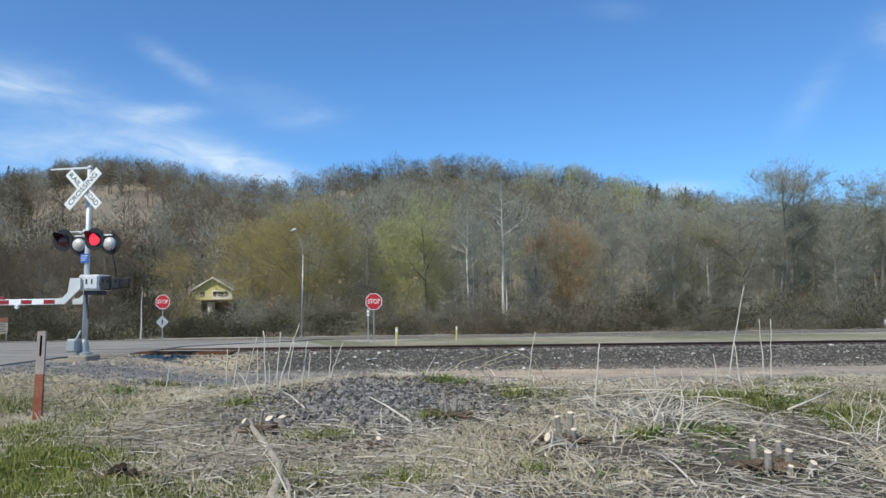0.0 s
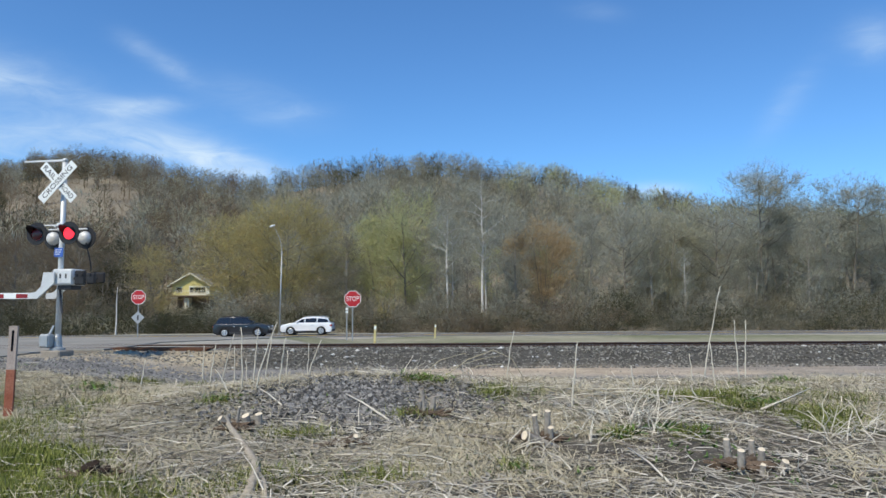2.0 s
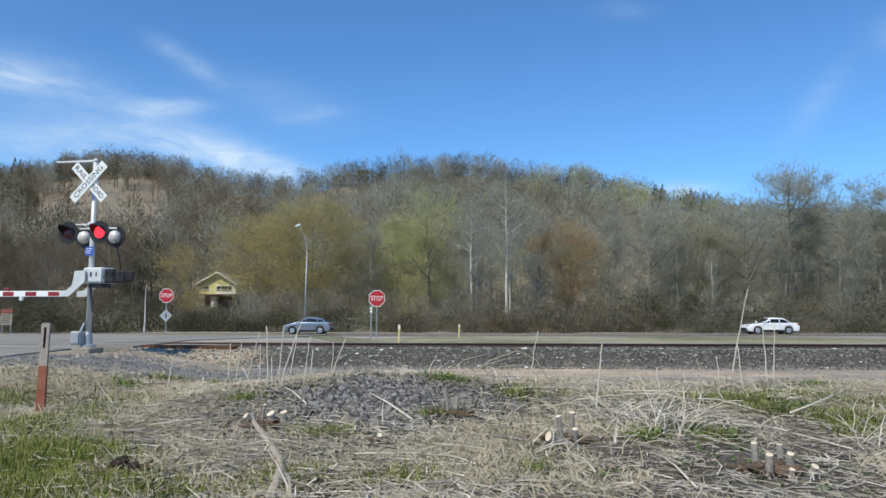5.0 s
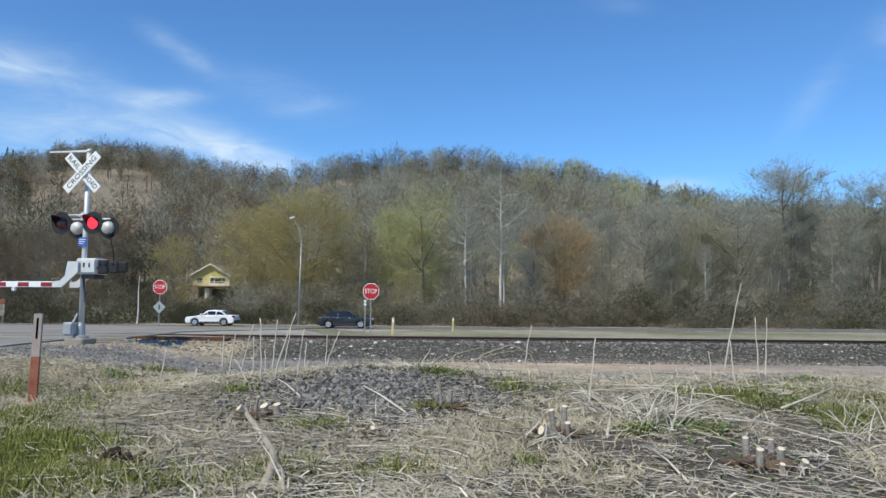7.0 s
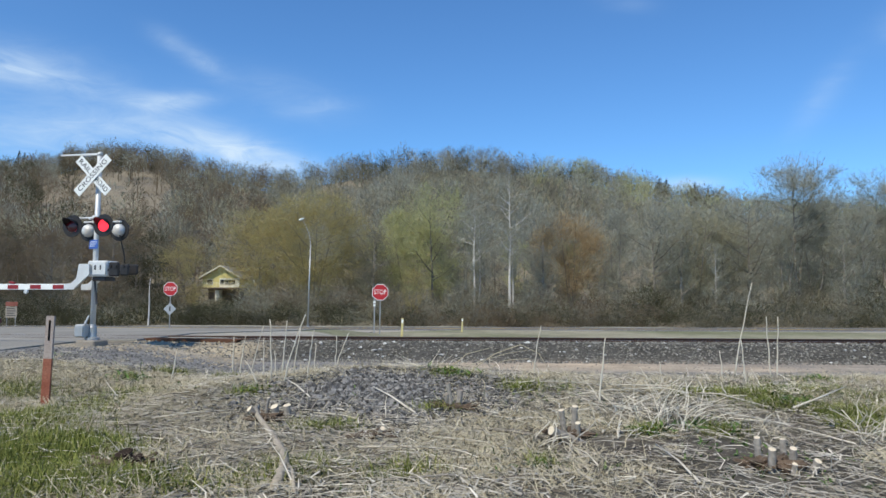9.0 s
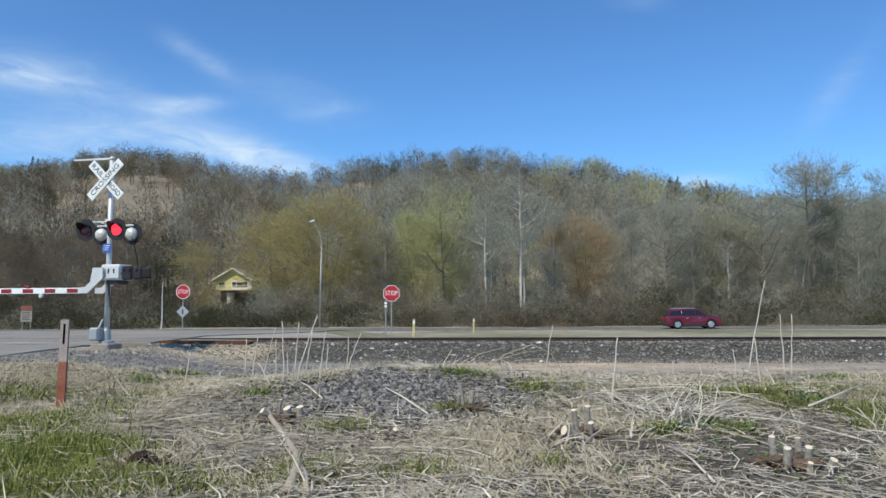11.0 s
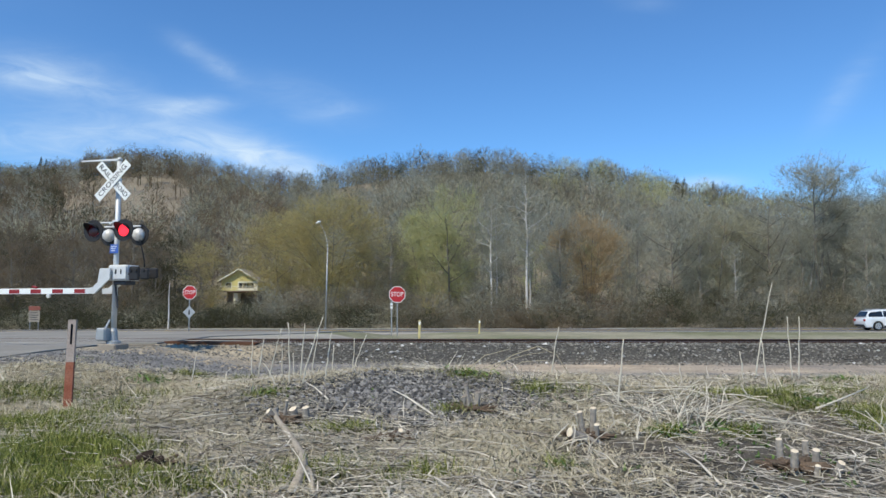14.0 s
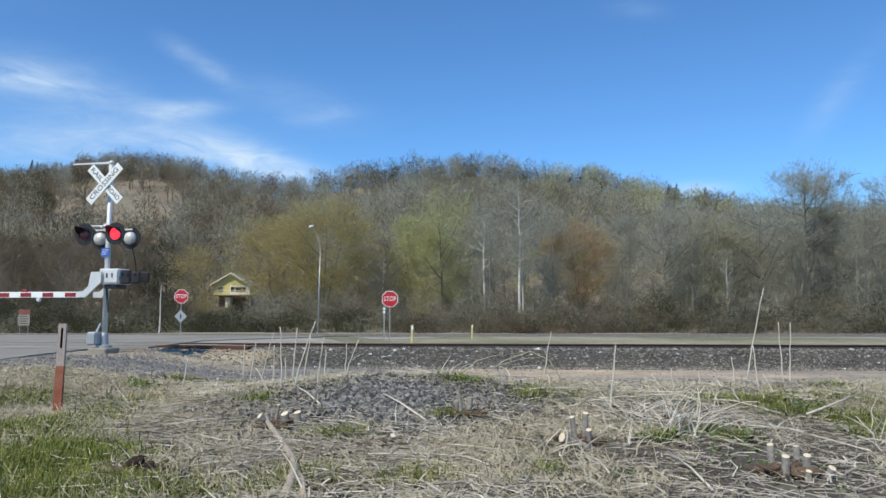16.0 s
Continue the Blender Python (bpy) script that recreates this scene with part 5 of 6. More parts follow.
        box(bm, f - 0.42, f - 0.045, s * (W - 0.22) - 0.17, s * (W - 0.22) + 0.17, 0.66 + lift, 0.80 + lift, bevel=0.03)
        part("headlight", bm, M_HEADL, c, "clear headlight")
        bm = bmesh.new()
        box(bm, -f - 0.012, -f + 0.22, s * (W - 0.16) - 0.15, s * (W - 0.16) + 0.168, 0.74, 0.92, bevel=0.03)
        part("tail_light", bm, M_TAIL, c, "red tail light")
        bm = bmesh.new()
        box(bm, f - 1.52, f - 1.38, s * (W + 0.02) - 0.10, s * (W + 0.02) + 0.10, belt + 0.02, belt + 0.17, bevel=0.03)
        part("mirror", bm, paint, c)
        for x in (-0.55, 0.45):
            bm = bmesh.new()
            box(bm, x - 0.09, x + 0.09, s * W - 0.02, s * W + 0.03, 0.86, 0.90, bevel=0.008)
            part("door_handle", bm, M_RIM, c)
        if shape == "suv":
            bm = bmesh.new()
            box(bm, -f + 0.7, 0.15, s * (yb - 0.08) - 0.02, s * (yb - 0.08) + 0.02, H - 0.005, H + 0.045, bevel=0.01)
            part("roof_rail", bm, M_RIM if paint is not P_BLACK else M_TRIM, c)
    bm = bmesh.new()
    box(bm, f - 0.16, f + 0.025, -0.62, 0.62, 0.30, 0.56, bevel=0.03)
    part("front_bumper", bm, M_TRIM, c, "black front grille and bumper")
    bm = bmesh.new()
    box(bm, -f - 0.025, -f + 0.2, -0.72, 0.72, 0.30, 0.50, bevel=0.03)
    part("rear_bumper", bm, M_TRIM, c, "dark rear bumper")
    bm = bmesh.new()
    box(bm, -f + 0.25, f - 0.25, -W + 0.12, W - 0.12, 0.20, 0.62)
    part("underbody", bm, M_TRIM, c)
    for x in (-wb, wb + 0.05):
        for s in (-1, 1):
            bm = bmesh.new()
            m = pose(x, s * (W - 0.12), wr, 90, 0, 0) @ Matrix.Diagonal((wr / 0.34, wr / 0.34, 1, 1))
            lathe(bm, [(0.22, -0.11), (0.31, -0.11), (0.34, -0.07), (0.34, 0.07), (0.31, 0.11), (0.22, 0.11)], m, 24)
            wheel = smooth(part("wheel", bm, M_TYRE, c, "black tyre on alloy rim"))
            bm = bmesh.new()
            lathe(bm, [(0.06, -0.118), (0.215, -0.118), (0.235, -0.105), (0.235, 0.105), (0.215, 0.118), (0.06, 0.118)], m, 20)
            part("rim", bm, M_RIM, wheel)
            # black slabs on the rim face paint the shaded openings between spokes
            for k in range(5):
                bm = bmesh.new()
                h = 0.1215 * (1 if s < 0 else -1)
                box(bm, 0.075, 0.19, -0.024, 0.024, h - 0.003, h + 0.003, m=m @ pose(0, 0, 0, 0, 0, 72 * k + 36))
                part("rim_gap", bm, M_TYRE, wheel)
    return c


def paintwork(name, color, metal=0.3):
    return material(name, color, 0.28, metal, vary=0.05, scale=1.5, bump=0, spec=0.5, clear=0.6)


P_WHITE = paintwork("white_car_paint", (0.80, 0.81, 0.82), 0.0)
P_BLACK = paintwork("black_car_paint", (0.014, 0.016, 0.022), 0.2)
P_SILVER = paintwork("silver_car_paint", (0.74, 0.76, 0.78), 0.15)
P_BLUEGREY = paintwork("blue_grey_car_paint", (0.24, 0.29, 0.36), 0.5)
P_RED = paintwork("dark_red_car_paint", (0.15, 0.010, 0.032), 0.35)
FAR_LANE, NEAR_LANE = 62.9, 59.6
CARS = [(car("white_suv", P_WHITE, "white sport utility car driving on the highway", "suv", 4.55, 1.60), FAR_LANE, -25.63, 41.10),
        (car("black_suv", P_BLACK, "black sport utility car driving on the highway", "suv", 4.70, 1.70), NEAR_LANE, 26.50, -68.05),
        (car("grey_sedan", P_BLUEGREY, "blue-grey sedan driving on the highway", "coupe", 4.20, 1.50), FAR_LANE, -24.28, 109.08),
        (car("white_sedan", P_WHITE, "white sedan driving on the highway", "sedan", 4.40, 1.43), FAR_LANE, -24.35, 149.99),
        (car("black_sedan", P_BLACK, "black sedan driving on the highway", "sedan", 4.60, 1.46), NEAR_LANE, 30.83, -223.76),
        (car("red_suv", P_RED, "dark red sport utility car driving on the highway", "suv", 4.50, 1.66), NEAR_LANE, 30.46, -316.0),
        (car("silver_suv", P_SILVER, "silver-white sport utility car driving on the highway", "suv", 4.80, 1.68), NEAR_LANE, 27.28, -347.65)]


# ---- foreground ----
def near_field(rs, n, keep):
    """Random places on the near ground, kept by a rule."""
    out = []
    while len(out) < n:
        y = rs.uniform(4.3 ** 2, 14.6 ** 2) ** 0.5
        x = rs.uniform(-0.78, 0.78) * y
        if rs.rand() < keep(x, y):
            out.append((x, y))
    return out


def ribbons(name, items, mat, label, category):
    """Bent blades: (x, y, z, heading, length, width, rise, sag, twist)."""
    n, k = len(items), 3
    a = np.array(items)
    t = np.linspace(0, 1, k)
    x, y, z, hd, ln, wd, rise, sag, bend = a.T
    v = np.empty((n, k, 2, 3))
    for i, s in enumerate(t):
        h = hd + bend * s
        horiz = np.sqrt(np.maximum(0.0, 1 - np.clip(rise, 0, 0.98) ** 2)) * ln * s
        cx, cy = x + np.cos(h) * horiz, y + np.sin(h) * horiz
        cz = z + rise * ln * s - sag * ln * s * s
        w = wd * (1 - 0.85 * s)
        v[:, i, 0] = np.stack([cx - np.sin(h) * w, cy + np.cos(h) * w, cz], 1)
        v[:, i, 1] = np.stack([cx + np.sin(h) * w, cy - np.cos(h) * w, cz + w * 0.5], 1)
    base = np.arange(n)[:, None] * (2 * k)
    faces = np.concatenate([np.stack([base[:, 0] + 2 * i, base[:, 0] + 2 * i + 1, base[:, 0] + 2 * i + 3, base[:, 0] + 2 * i + 2], 1) for i in range(k - 1)])
    me = bpy.data.meshes.new(name)
    me.from_pydata(v.reshape(-1, 3).tolist(), [], faces.tolist())
    me.materials.append(mat)
    return tagged(new(name, me), label, category, kind="stuff")


def bare(x, y):
    heap = math.exp(-(((x + 1.0) / 1.05) ** 2 + ((y - 10.2) / 1.25) ** 2))
    dark = math.exp(-(((x - 2.4) / 1.6) ** 2 + ((y - 7.3) / 0.9) ** 2))
    near = max(math.exp(-(((x - p) / 0.4) ** 2 + ((y - q) / 0.45) ** 2)) for p, q in ((2.95, 6.5), (1.29, 7.75), (-2.2, 8.6), (0.05, 9.2)))
    lush = math.exp(-(((x + 3.9) / 1.2) ** 2 + ((y - 6.4) / 1.3) ** 2))
    belt = step(-2.5, -4.0, x) * step(13.0, 13.8, y)
    return max(0.03, 1 - 1.4 * heap - 0.9 * belt - 0.55 * dark - 0.8 * near - 0.85 * lush)


rs = np.random.RandomState(8)
items = []
for x, y in near_field(rs, 31000, lambda x, y: bare(x, y) * (0.5 if x > 2.5 else 1.0) * min(1, max(0.15, 0.55 + 1.3 * fbm(x, y, 0.55)))):
    flat = rs.rand() < 0.8
    items.append((x, y, land(x, y) + rs.uniform(0.0, 0.05), rs.uniform(0, 6.28), rs.uniform(0.08, 0.36), rs.uniform(0.0025, 0.006), rs.uniform(0.0, 0.25) if flat else rs.uniform(0.3, 0.8), rs.uniform(0.05, 0.25), rs.uniform(-0.9, 0.9)))
ribbons("dry_grass", items, M_STRAW, "matted dry straw-coloured grass on the ground", "dry grass")
items = []
for x, y in near_field(rs, 4300, lambda x, y: bare(x, y) * min(1, max(0.1, 0.4 + 1.5 * fbm(x + 30, y, 0.4)))):
    flat = rs.rand() < 0.975
    items.append((x, y, land(x, y) + rs.uniform(0.01, 0.08), rs.uniform(0, 6.28), rs.uniform(0.12, 0.55), rs.uniform(0.004, 0.009), rs.uniform(0.0, 0.18) if flat else rs.uniform(0.4, 0.9), rs.uniform(0.02, 0.15), rs.uniform(-0.9, 0.9)))
grey_items = []
for x, y in near_field(rs, 7500, lambda x, y: max(bare(x, y), 0.12) * min(1, max(0.15, 0.5 + 1.2 * fbm(x - 20, y, 0.5) + (0.2 if x > 0 else 0)))):
    grey_items.append((x, y, land(x, y) + rs.uniform(0.01, 0.07), rs.uniform(0, 6.28), rs.uniform(0.12, 0.5), rs.uniform(0.004, 0.010), rs.uniform(-0.05, 0.2), rs.uniform(0.0, 0.12), rs.uniform(-0.6, 0.6)))
ribbons("grey_stem_litter", grey_items, M_GREYSTALK, "weathered grey broken stems strewn on the ground", "stems")
grey_items = []
for x, y in near_field(rs, 19000, lambda x, y: max(bare(x, y), 0.1) * min(1, max(0.1, 0.45 + 1.4 * fbm(x + 70, y, 0.7)))):
    grey_items.append((x, y, land(x, y) + rs.uniform(0.0, 0.035), rs.uniform(0, 6.28), rs.uniform(0.025, 0.09), rs.uniform(0.006, 0.018), rs.uniform(-0.1, 0.45), rs.uniform(-0.1, 0.3), rs.uniform(-0.8, 0.8)))
for x, y in near_field(rs, 2600, lambda x, y: bare(x, y) * math.exp(-((x + 2.2) / 1.3) ** 2 - ((y - 7.6) / 1.9) ** 2)):
    grey_items.append((x, y, land(x, y) + rs.uniform(0.01, 0.06), rs.uniform(0, 6.28), rs.uniform(0.08, 0.28), rs.uniform(0.005, 0.012), rs.uniform(-0.05, 0.3), rs.uniform(0.0, 0.2), rs.uniform(-0.9, 0.9)))
ribbons("leaf_litter", grey_items, M_CHIPS, "curled grey dead leaves and chips on the soil", "leaf litter")
ribbons("fallen_stalks", items, M_STRAW2, "pale bleached weed stalks lying about", "weed stalks")

items = []
for x, y in near_field(rs, 2000, lambda x, y: bare(x, y) * min(1, max(0.03, 0.35 + 2.2 * fbm(x + 12, y, 0.45) + (0.25 if x < -0.5 else -0.25 if x > 2.5 else 0)))):
    lie = rs.uniform(0, 6.28)
    size = rs.uniform(0.6, 1.3)
    for k in range(20):
        items.append((x + rs.normal() * 0.07, y + rs.normal() * 0.05, land(x, y), lie + rs.normal() * 0.7, size * rs.uniform(0.15, 0.42), rs.uniform(0.0025, 0.0055), rs.uniform(0.35, 0.8), rs.uniform(0.2, 0.75), rs.uniform(-0.6, 0.6)))
ribbons("straw_tufts", items, M_TUFT, "bent-over tufts of bleached dry grass", "dry grass")

items = []
for cx, cy, sx, sy, n in GREEN:
    for k in range(int(n * 1.5)):
        x, y = cx + rs.normal() * sx * 0.6, cy + rs.normal() * sy * 0.6
        tall = 0.19 if cx < -2.5 and cy < 9 else 0.22
        items.append((x, y, land(x, y), rs.uniform(0, 6.28), tall * rs.uniform(0.4, 1.2), rs.uniform(0.003, 0.0065), rs.uniform(0.5, 0.97), rs.uniform(0.05, 0.5), rs.uniform(-0.5, 0.5)))
ribbons("green_grass", items, M_GREEN, "tufts of fresh green spring grass", "grass")
items = []
for x, y in near_field(rs, 900, lambda x, y: 0.8 if fbm(x + 50, y, 0.7) > 0.22 else 0.02):
    for k in range(3):
        items.append((x + rs.normal() * 0.02, y + rs.normal() * 0.02, land(x, y), rs.uniform(0, 6.28), rs.uniform(0.04, 0.12), rs.uniform(0.006, 0.016), rs.uniform(0.3, 0.9), rs.uniform(0.1, 0.5), 0.2))
for cx, cy, n, size in ((-5.62, 12.5, 70, 1.7), (2.25, 8.0, 60, 1.3), (0.05, 11.35, 60, 1.4), (7.0, 13.6, 60, 1.6), (2.9, 8.5, 40, 1.2), (0.86, 6.5, 30, 0.9), (3.15, 8.1, 40, 1.2), (4.9, 10.1, 60, 1.4), (-2.85, 10.2, 40, 1.2)):
    for k in range(n):
        x, y = cx + rs.normal() * 0.12 * size, cy + rs.normal() * 0.09 * size
        items.append((x, y, land(x, y) + rs.uniform(0, 0.06) * size, rs.uniform(0, 6.28), rs.uniform(0.06, 0.14) * size, rs.uniform(0.010, 0.022), rs.uniform(0.2, 0.9), rs.uniform(0.1, 0.6), 0.3))
ribbons("small_weeds", items, M_WEED, "small broad-leaved green weeds", "weeds")


def stones(name, pts, mats, label, category, rs):
    n = len(pts)
    p = np.array(pts)
    k = np.array([(1, 0, 0), (0, 1, 0), (-1, 0, 0), (0, -1, 0), (0, 0, 0.7), (0, 0, -0.7)])
    v = k[None] * p[:, 3, None, None] * rs.uniform(0.55, 1.3, (n, 6, 1)) + rs.uniform(-0.4, 0.4, (n, 6, 3)) * p[:, 3, None, None] * [1, 1, 0.5]
    t = rs.uniform(0, 6.28, n)
    c, s = np.cos(t)[:, None], np.sin(t)[:, None]
    v = np.stack([v[..., 0] * c - v[..., 1] * s, v[..., 0] * s + v[..., 1] * c, v[..., 2]], -1) + p[:, None, :3]
    f = np.array([(0, 1, 4), (1, 2, 4), (2, 3, 4), (3, 0, 4), (1, 0, 5), (2, 1, 5), (3, 2, 5), (0, 3, 5)])
    faces = (np.arange(n)[:, None, None] * 6 + f[None]).reshape(-1, 3)
    me = bpy.data.meshes.new(name)
    me.from_pydata(v.reshape(-1, 3).tolist(), [], faces.tolist())
    me.materials.append(mats)
    return tagged(new(name, me), label, category, kind="stuff")


pts = []
for i in range(12000):
    y = rs.uniform(17.5, 19.9)
    x = rs.uniform(-7.2, 15.5)
    if x < -5 and rs.rand() < 0.5:
        continue
    pts.append((x, y, land(x, y) + rs.uniform(-0.008, 0.02), rs.uniform(0.018, 0.045)))
for i in range(2500):
    pts.append((rs.uniform(-8, 16), rs.uniform(20.15, 21.4), 0.37, rs.uniform(0.02, 0.045)))
stones("ballast", pts, M_STONE, "grey crushed stone ballast beside the track", "ballast", rs)
pts = []
for i in range(6400):
    x, y = -1.0 + rs.normal() * 0.85, 10.1 + rs.normal() * 0.8
    pts.append((x, y, land(x, y) + rs.uniform(-0.01, 0.03), rs.uniform(0.022, 0.058)))
for i in range(3500):
    x, y = rs.uniform(-10, 10), rs.uniform(13.4, 17.8)
    if x > -0.5 and y > 15.4 and rs.rand() < 0.75:
        continue
    pts.append((x, y, land(x, y), rs.uniform(0.010, 0.03)))
for i in range(2600):
    x, y = rs.uniform(-9.5, -3.4), rs.uniform(13.2, 16.4)
    pts.append((x, y, land(x, y), rs.uniform(0.012, 0.035)))
for i in range(1800):
    x, y = rs.uniform(-7, 9), rs.uniform(5, 13.5)
    pts.append((x, y, land(x, y), rs.uniform(0.008, 0.022)))
stones("gravel_heap", pts, M_CHIP, "low heap of dark grey crushed gravel", "gravel", rs)
pts = [(rs.uniform(-8.4, -4.6), rs.uniform(15.6, 19.0), 0, rs.uniform(0.015, 0.055)) for i in range(700)]
stones("sandy_rubble", [(x, y, land(x, y), s) for x, y, _, s in pts], M_SANDROCK, "sandy yellow rubble beside the signal", "rubble", rs)
pts = [(rs.uniform(-6, 14), rs.uniform(17.6, 19.5), 0, rs.uniform(0.03, 0.07)) for i in range(75)] + [(-2.35, 18.7, 0, 0.08), (-1.95, 18.55, 0, 0.10), (-1.8, 18.6, 0, 0.07), (-0.2, 18.3, 0, 0.07)]
pts += [(rs.uniform(-4, 6), rs.uniform(9, 13), 0, rs.uniform(0.015, 0.035)) for i in range(60)]
stones("pale_stones", [(x, y, land(x, y) + 0.02, s) for x, y, _, s in pts], M_PALESTONE, "scattered pale limestone lumps", "stones", rs)


def stem(bm, a, b, r0, r1, bend=0.0, sides=9, n=3, cut=1):
    a, b = Vector(a), Vector(b)
    prev = a
    for i in range(1, n + 1):
        k = i / n
        p = a.lerp(b, k) + Vector((bend, 0, 0)) * math.sin(math.pi * k) * (b - a).length
        tube(bm, prev, p, r0 + (r1 - r0) * (i - 1) / n, r0 + (r1 - r0) * k, sides, caps=(i == 1))
        prev = p
    d = (b - a).normalized()
    # the saw cut slopes towards the track's near side
    u = d.orthogonal().normalized()
    w = d.cross(u)
    rims = []
    for lift in (-0.012, 0.0):
        ring = []
        for i in range(14):
            o = (u * math.cos(6.28319 * i / 14) + w * math.sin(6.28319 * i / 14)) * r1 * 1.01
            ring.append(bm.verts.new(b + o + d * (lift + r1 * 0.5 + 0.5 * (o.y * 0.6 + o.x * 0.2))))
        rims.append(ring)
    for i in range(14):
        bm.faces.new((rims[0][i], rims[0][(i + 1) % 14], rims[1][(i + 1) % 14], rims[1][i])).material_index = 0
    bm.faces.new(rims[1]).material_index = cut
    low = [bm.verts.new(v.co - d * r1 * 1.2) for v in rims[0]]
    for i in range(14):
        bm.faces.new((low[i], low[(i + 1) % 14], rims[0][(i + 1) % 14], rims[0][i])).material_index = 0
    bmesh.ops.recalc_face_normals(bm, faces=bm.faces)


def stump(x, y, stems, label, roots=7, seed=0, cut=None):
    rng = random.Random(seed)
    g = land(x, y)
    s = tagged(empty("stump", pose(x, y, g)), label, "tree stump", "cut stumps")
    for ax, ay, bx, by, bz, r in stems:
        bm = bmesh.new()
        stem(bm, (ax, ay, -0.05), (bx, by, bz + 0.04), r * 1.0, r * 0.87, rng.uniform(-0.03, 0.03))
        part("stem", bm, [M_HOLLOW if cut is M_HOLLOW else M_BARK, cut or M_CUT], s, "cut stem with pale fresh top" if cut is None else "broken stem, near-black where it stands for a shaded hollow")
    bm = bmesh.new()
    for i in range(roots * 5):
        t = rng.uniform(0, 6.28)
        d = rng.uniform(0.10, 0.34)
        c = Vector((math.cos(t) * d * 0.25, math.sin(t) * d * 0.25, rng.uniform(0.0, 0.05)))
        e = Vector((math.cos(t) * d, math.sin(t) * d, rng.uniform(-0.01, 0.10)))
        tube(bm, c, e, rng.uniform(0.015, 0.04), rng.uniform(0.005, 0.016), 5)
    part("root_crown", bm, M_ROOT, s, "brown splintered root crown")
    return s


stump(2.92, 6.5, [(-0.02, 0.20, -0.03, 0.22, 0.17, 0.033), (-0.10, -0.22, -0.09, -0.22, 0.15, 0.037), (0.29, 0.38, 0.30, 0.42, 0.12, 0.032), (0.18, 0.0, 0.19, -0.02, 0.12, 0.036), (0.24, -0.20, 0.29, -0.24, 0.06, 0.036), (0.05, -0.30, 0.06, -0.31, 0.05, 0.026)],
      "clump of thin stumps freshly cut with pale tops", 16, 3)
stump(1.29, 7.75, [(-0.02, 0.05, -0.06, 0.05, 0.23, 0.033), (0.08, 0.12, 0.10, 0.12, 0.26, 0.037), (0.10, -0.02, 0.10, -0.05, 0.11, 0.032), (0.14, -0.20, -0.20, -0.28, 0.075, 0.055)], "clump of cut stems with one lying cut end", 9, 5)
stump(-2.2, 8.65, [(-0.05, 0.0, -0.20, -0.06, 0.09, 0.042), (0.12, 0.03, 0.08, 0.0, 0.10, 0.055), (0.22, 0.05, 0.22, 0.05, 0.11, 0.05), (-0.05, 0.1, -0.03, 0.12, 0.2, 0.022)], "old grey stump cut low with pale tops", 10, 7)
stump(0.05, 9.3, [(0.0, 0.0, -0.06, 0.03, 0.28, 0.03), (0.07, 0.02, 0.10, 0.05, 0.18, 0.045), (-0.05, 0.04, -0.08, 0.0, 0.14, 0.03)], "small broken brown stump with splinters", 12, 9, M_LITTER)
stump(-0.85, 7.7, [(0.05, 0.0, 0.14, -0.08, 0.07, 0.03)], "small cut stub among dry grass", 5, 11)
# no stump here: blackened stubs paint the shade of a hollow under tussocks
stump(-2.85, 6.3, [(0.0, 0.0, -0.02, 0.0, 0.06, 0.09), (0.12, -0.05, 0.12, -0.05, 0.05, 0.06)], "near-black stubs standing for a shaded hollow in the grass", 12, 12, M_HOLLOW)


def poly_tube(bm, ps, rs_, sides=7):
    rings = []
    for i, p in enumerate(ps):
        d = (ps[min(i + 1, len(ps) - 1)] - ps[max(i - 1, 0)]).normalized()
        u = d.cross(Vector((0.31, 0.9, 0.29))).normalized()
        w = d.cross(u)
        rings.append([bm.verts.new(p + (u * math.cos(6.28319 * k / sides) + w * math.sin(6.28319 * k / sides)) * rs_[i]) for k in range(sides)])
    for a, b in zip(rings, rings[1:]):
        for k in range(sides):
            bm.faces.new((a[k], a[(k + 1) % sides], b[(k + 1) % sides], b[k]))
    bm.faces.new(rings[0][::-1]), bm.faces.new(rings[-1])
    return bm


def branch(name, pts, r0, r1, mat, label, category="branch", group=""):
    bm = bmesh.new()
    ps = [Vector((x, y, land(x, y) + h)) for x, y, h in pts]
    n = len(ps) - 1
    poly_tube(bm, ps, [r0 + (r1 - r0) * i / n for i in range(n + 1)])
    return tagged(smooth(link(name, bm, mat)), label, category, group)


branch("fallen_log", [(-2.42, 8.95, 0.10), (-2.30, 8.55, 0.08), (-2.08, 8.1, 0.05), (-1.80, 7.35, 0.04), (-1.55, 6.7, 0.05), (-1.42, 6.2, 0.06), (-1.36, 5.6, 0.03)], 0.030, 0.046, M_DRIFT, "grey fallen branch lying on dry grass", "fallen branch")
branch("fallen_log", [(-1.45, 6.3, 0.06), (-1.30, 5.95, 0.06), (-1.18, 5.5, 0.03)], 0.030, 0.014, M_DRIFT, "forked end of a grey fallen branch", "fallen branch")
branch("stick", [(-1.09, 10.24, 0.06), (-0.80, 9.7, 0.07), (-0.42, 8.92, 0.04)], 0.010, 0.015, M_STRAW2, "bleached stick lying across the gravel heap", "stick")
branch("stick", [(-2.52, 10.9, 0.05), (-2.2, 10.3, 0.06), (-1.91, 9.76, 0.04)], 0.008, 0.012, M_STRAW2, "bleached stick beside the gravel heap", "stick")
branch("stick", [(0.40, 8.08, 0.03), (0.70, 7.85, 0.06), (1.05, 7.55, 0.04)], 0.024, 0.018, M_BARK_DARK, "dark fallen stick beside a stump", "stick")
branch("stick", [(-0.56, 5.83, 0.04), (0.0, 5.88, 0.06), (0.45, 5.80, 0.03)], 0.012, 0.008, M_BARK, "dark fallen stick in the grass", "stick")
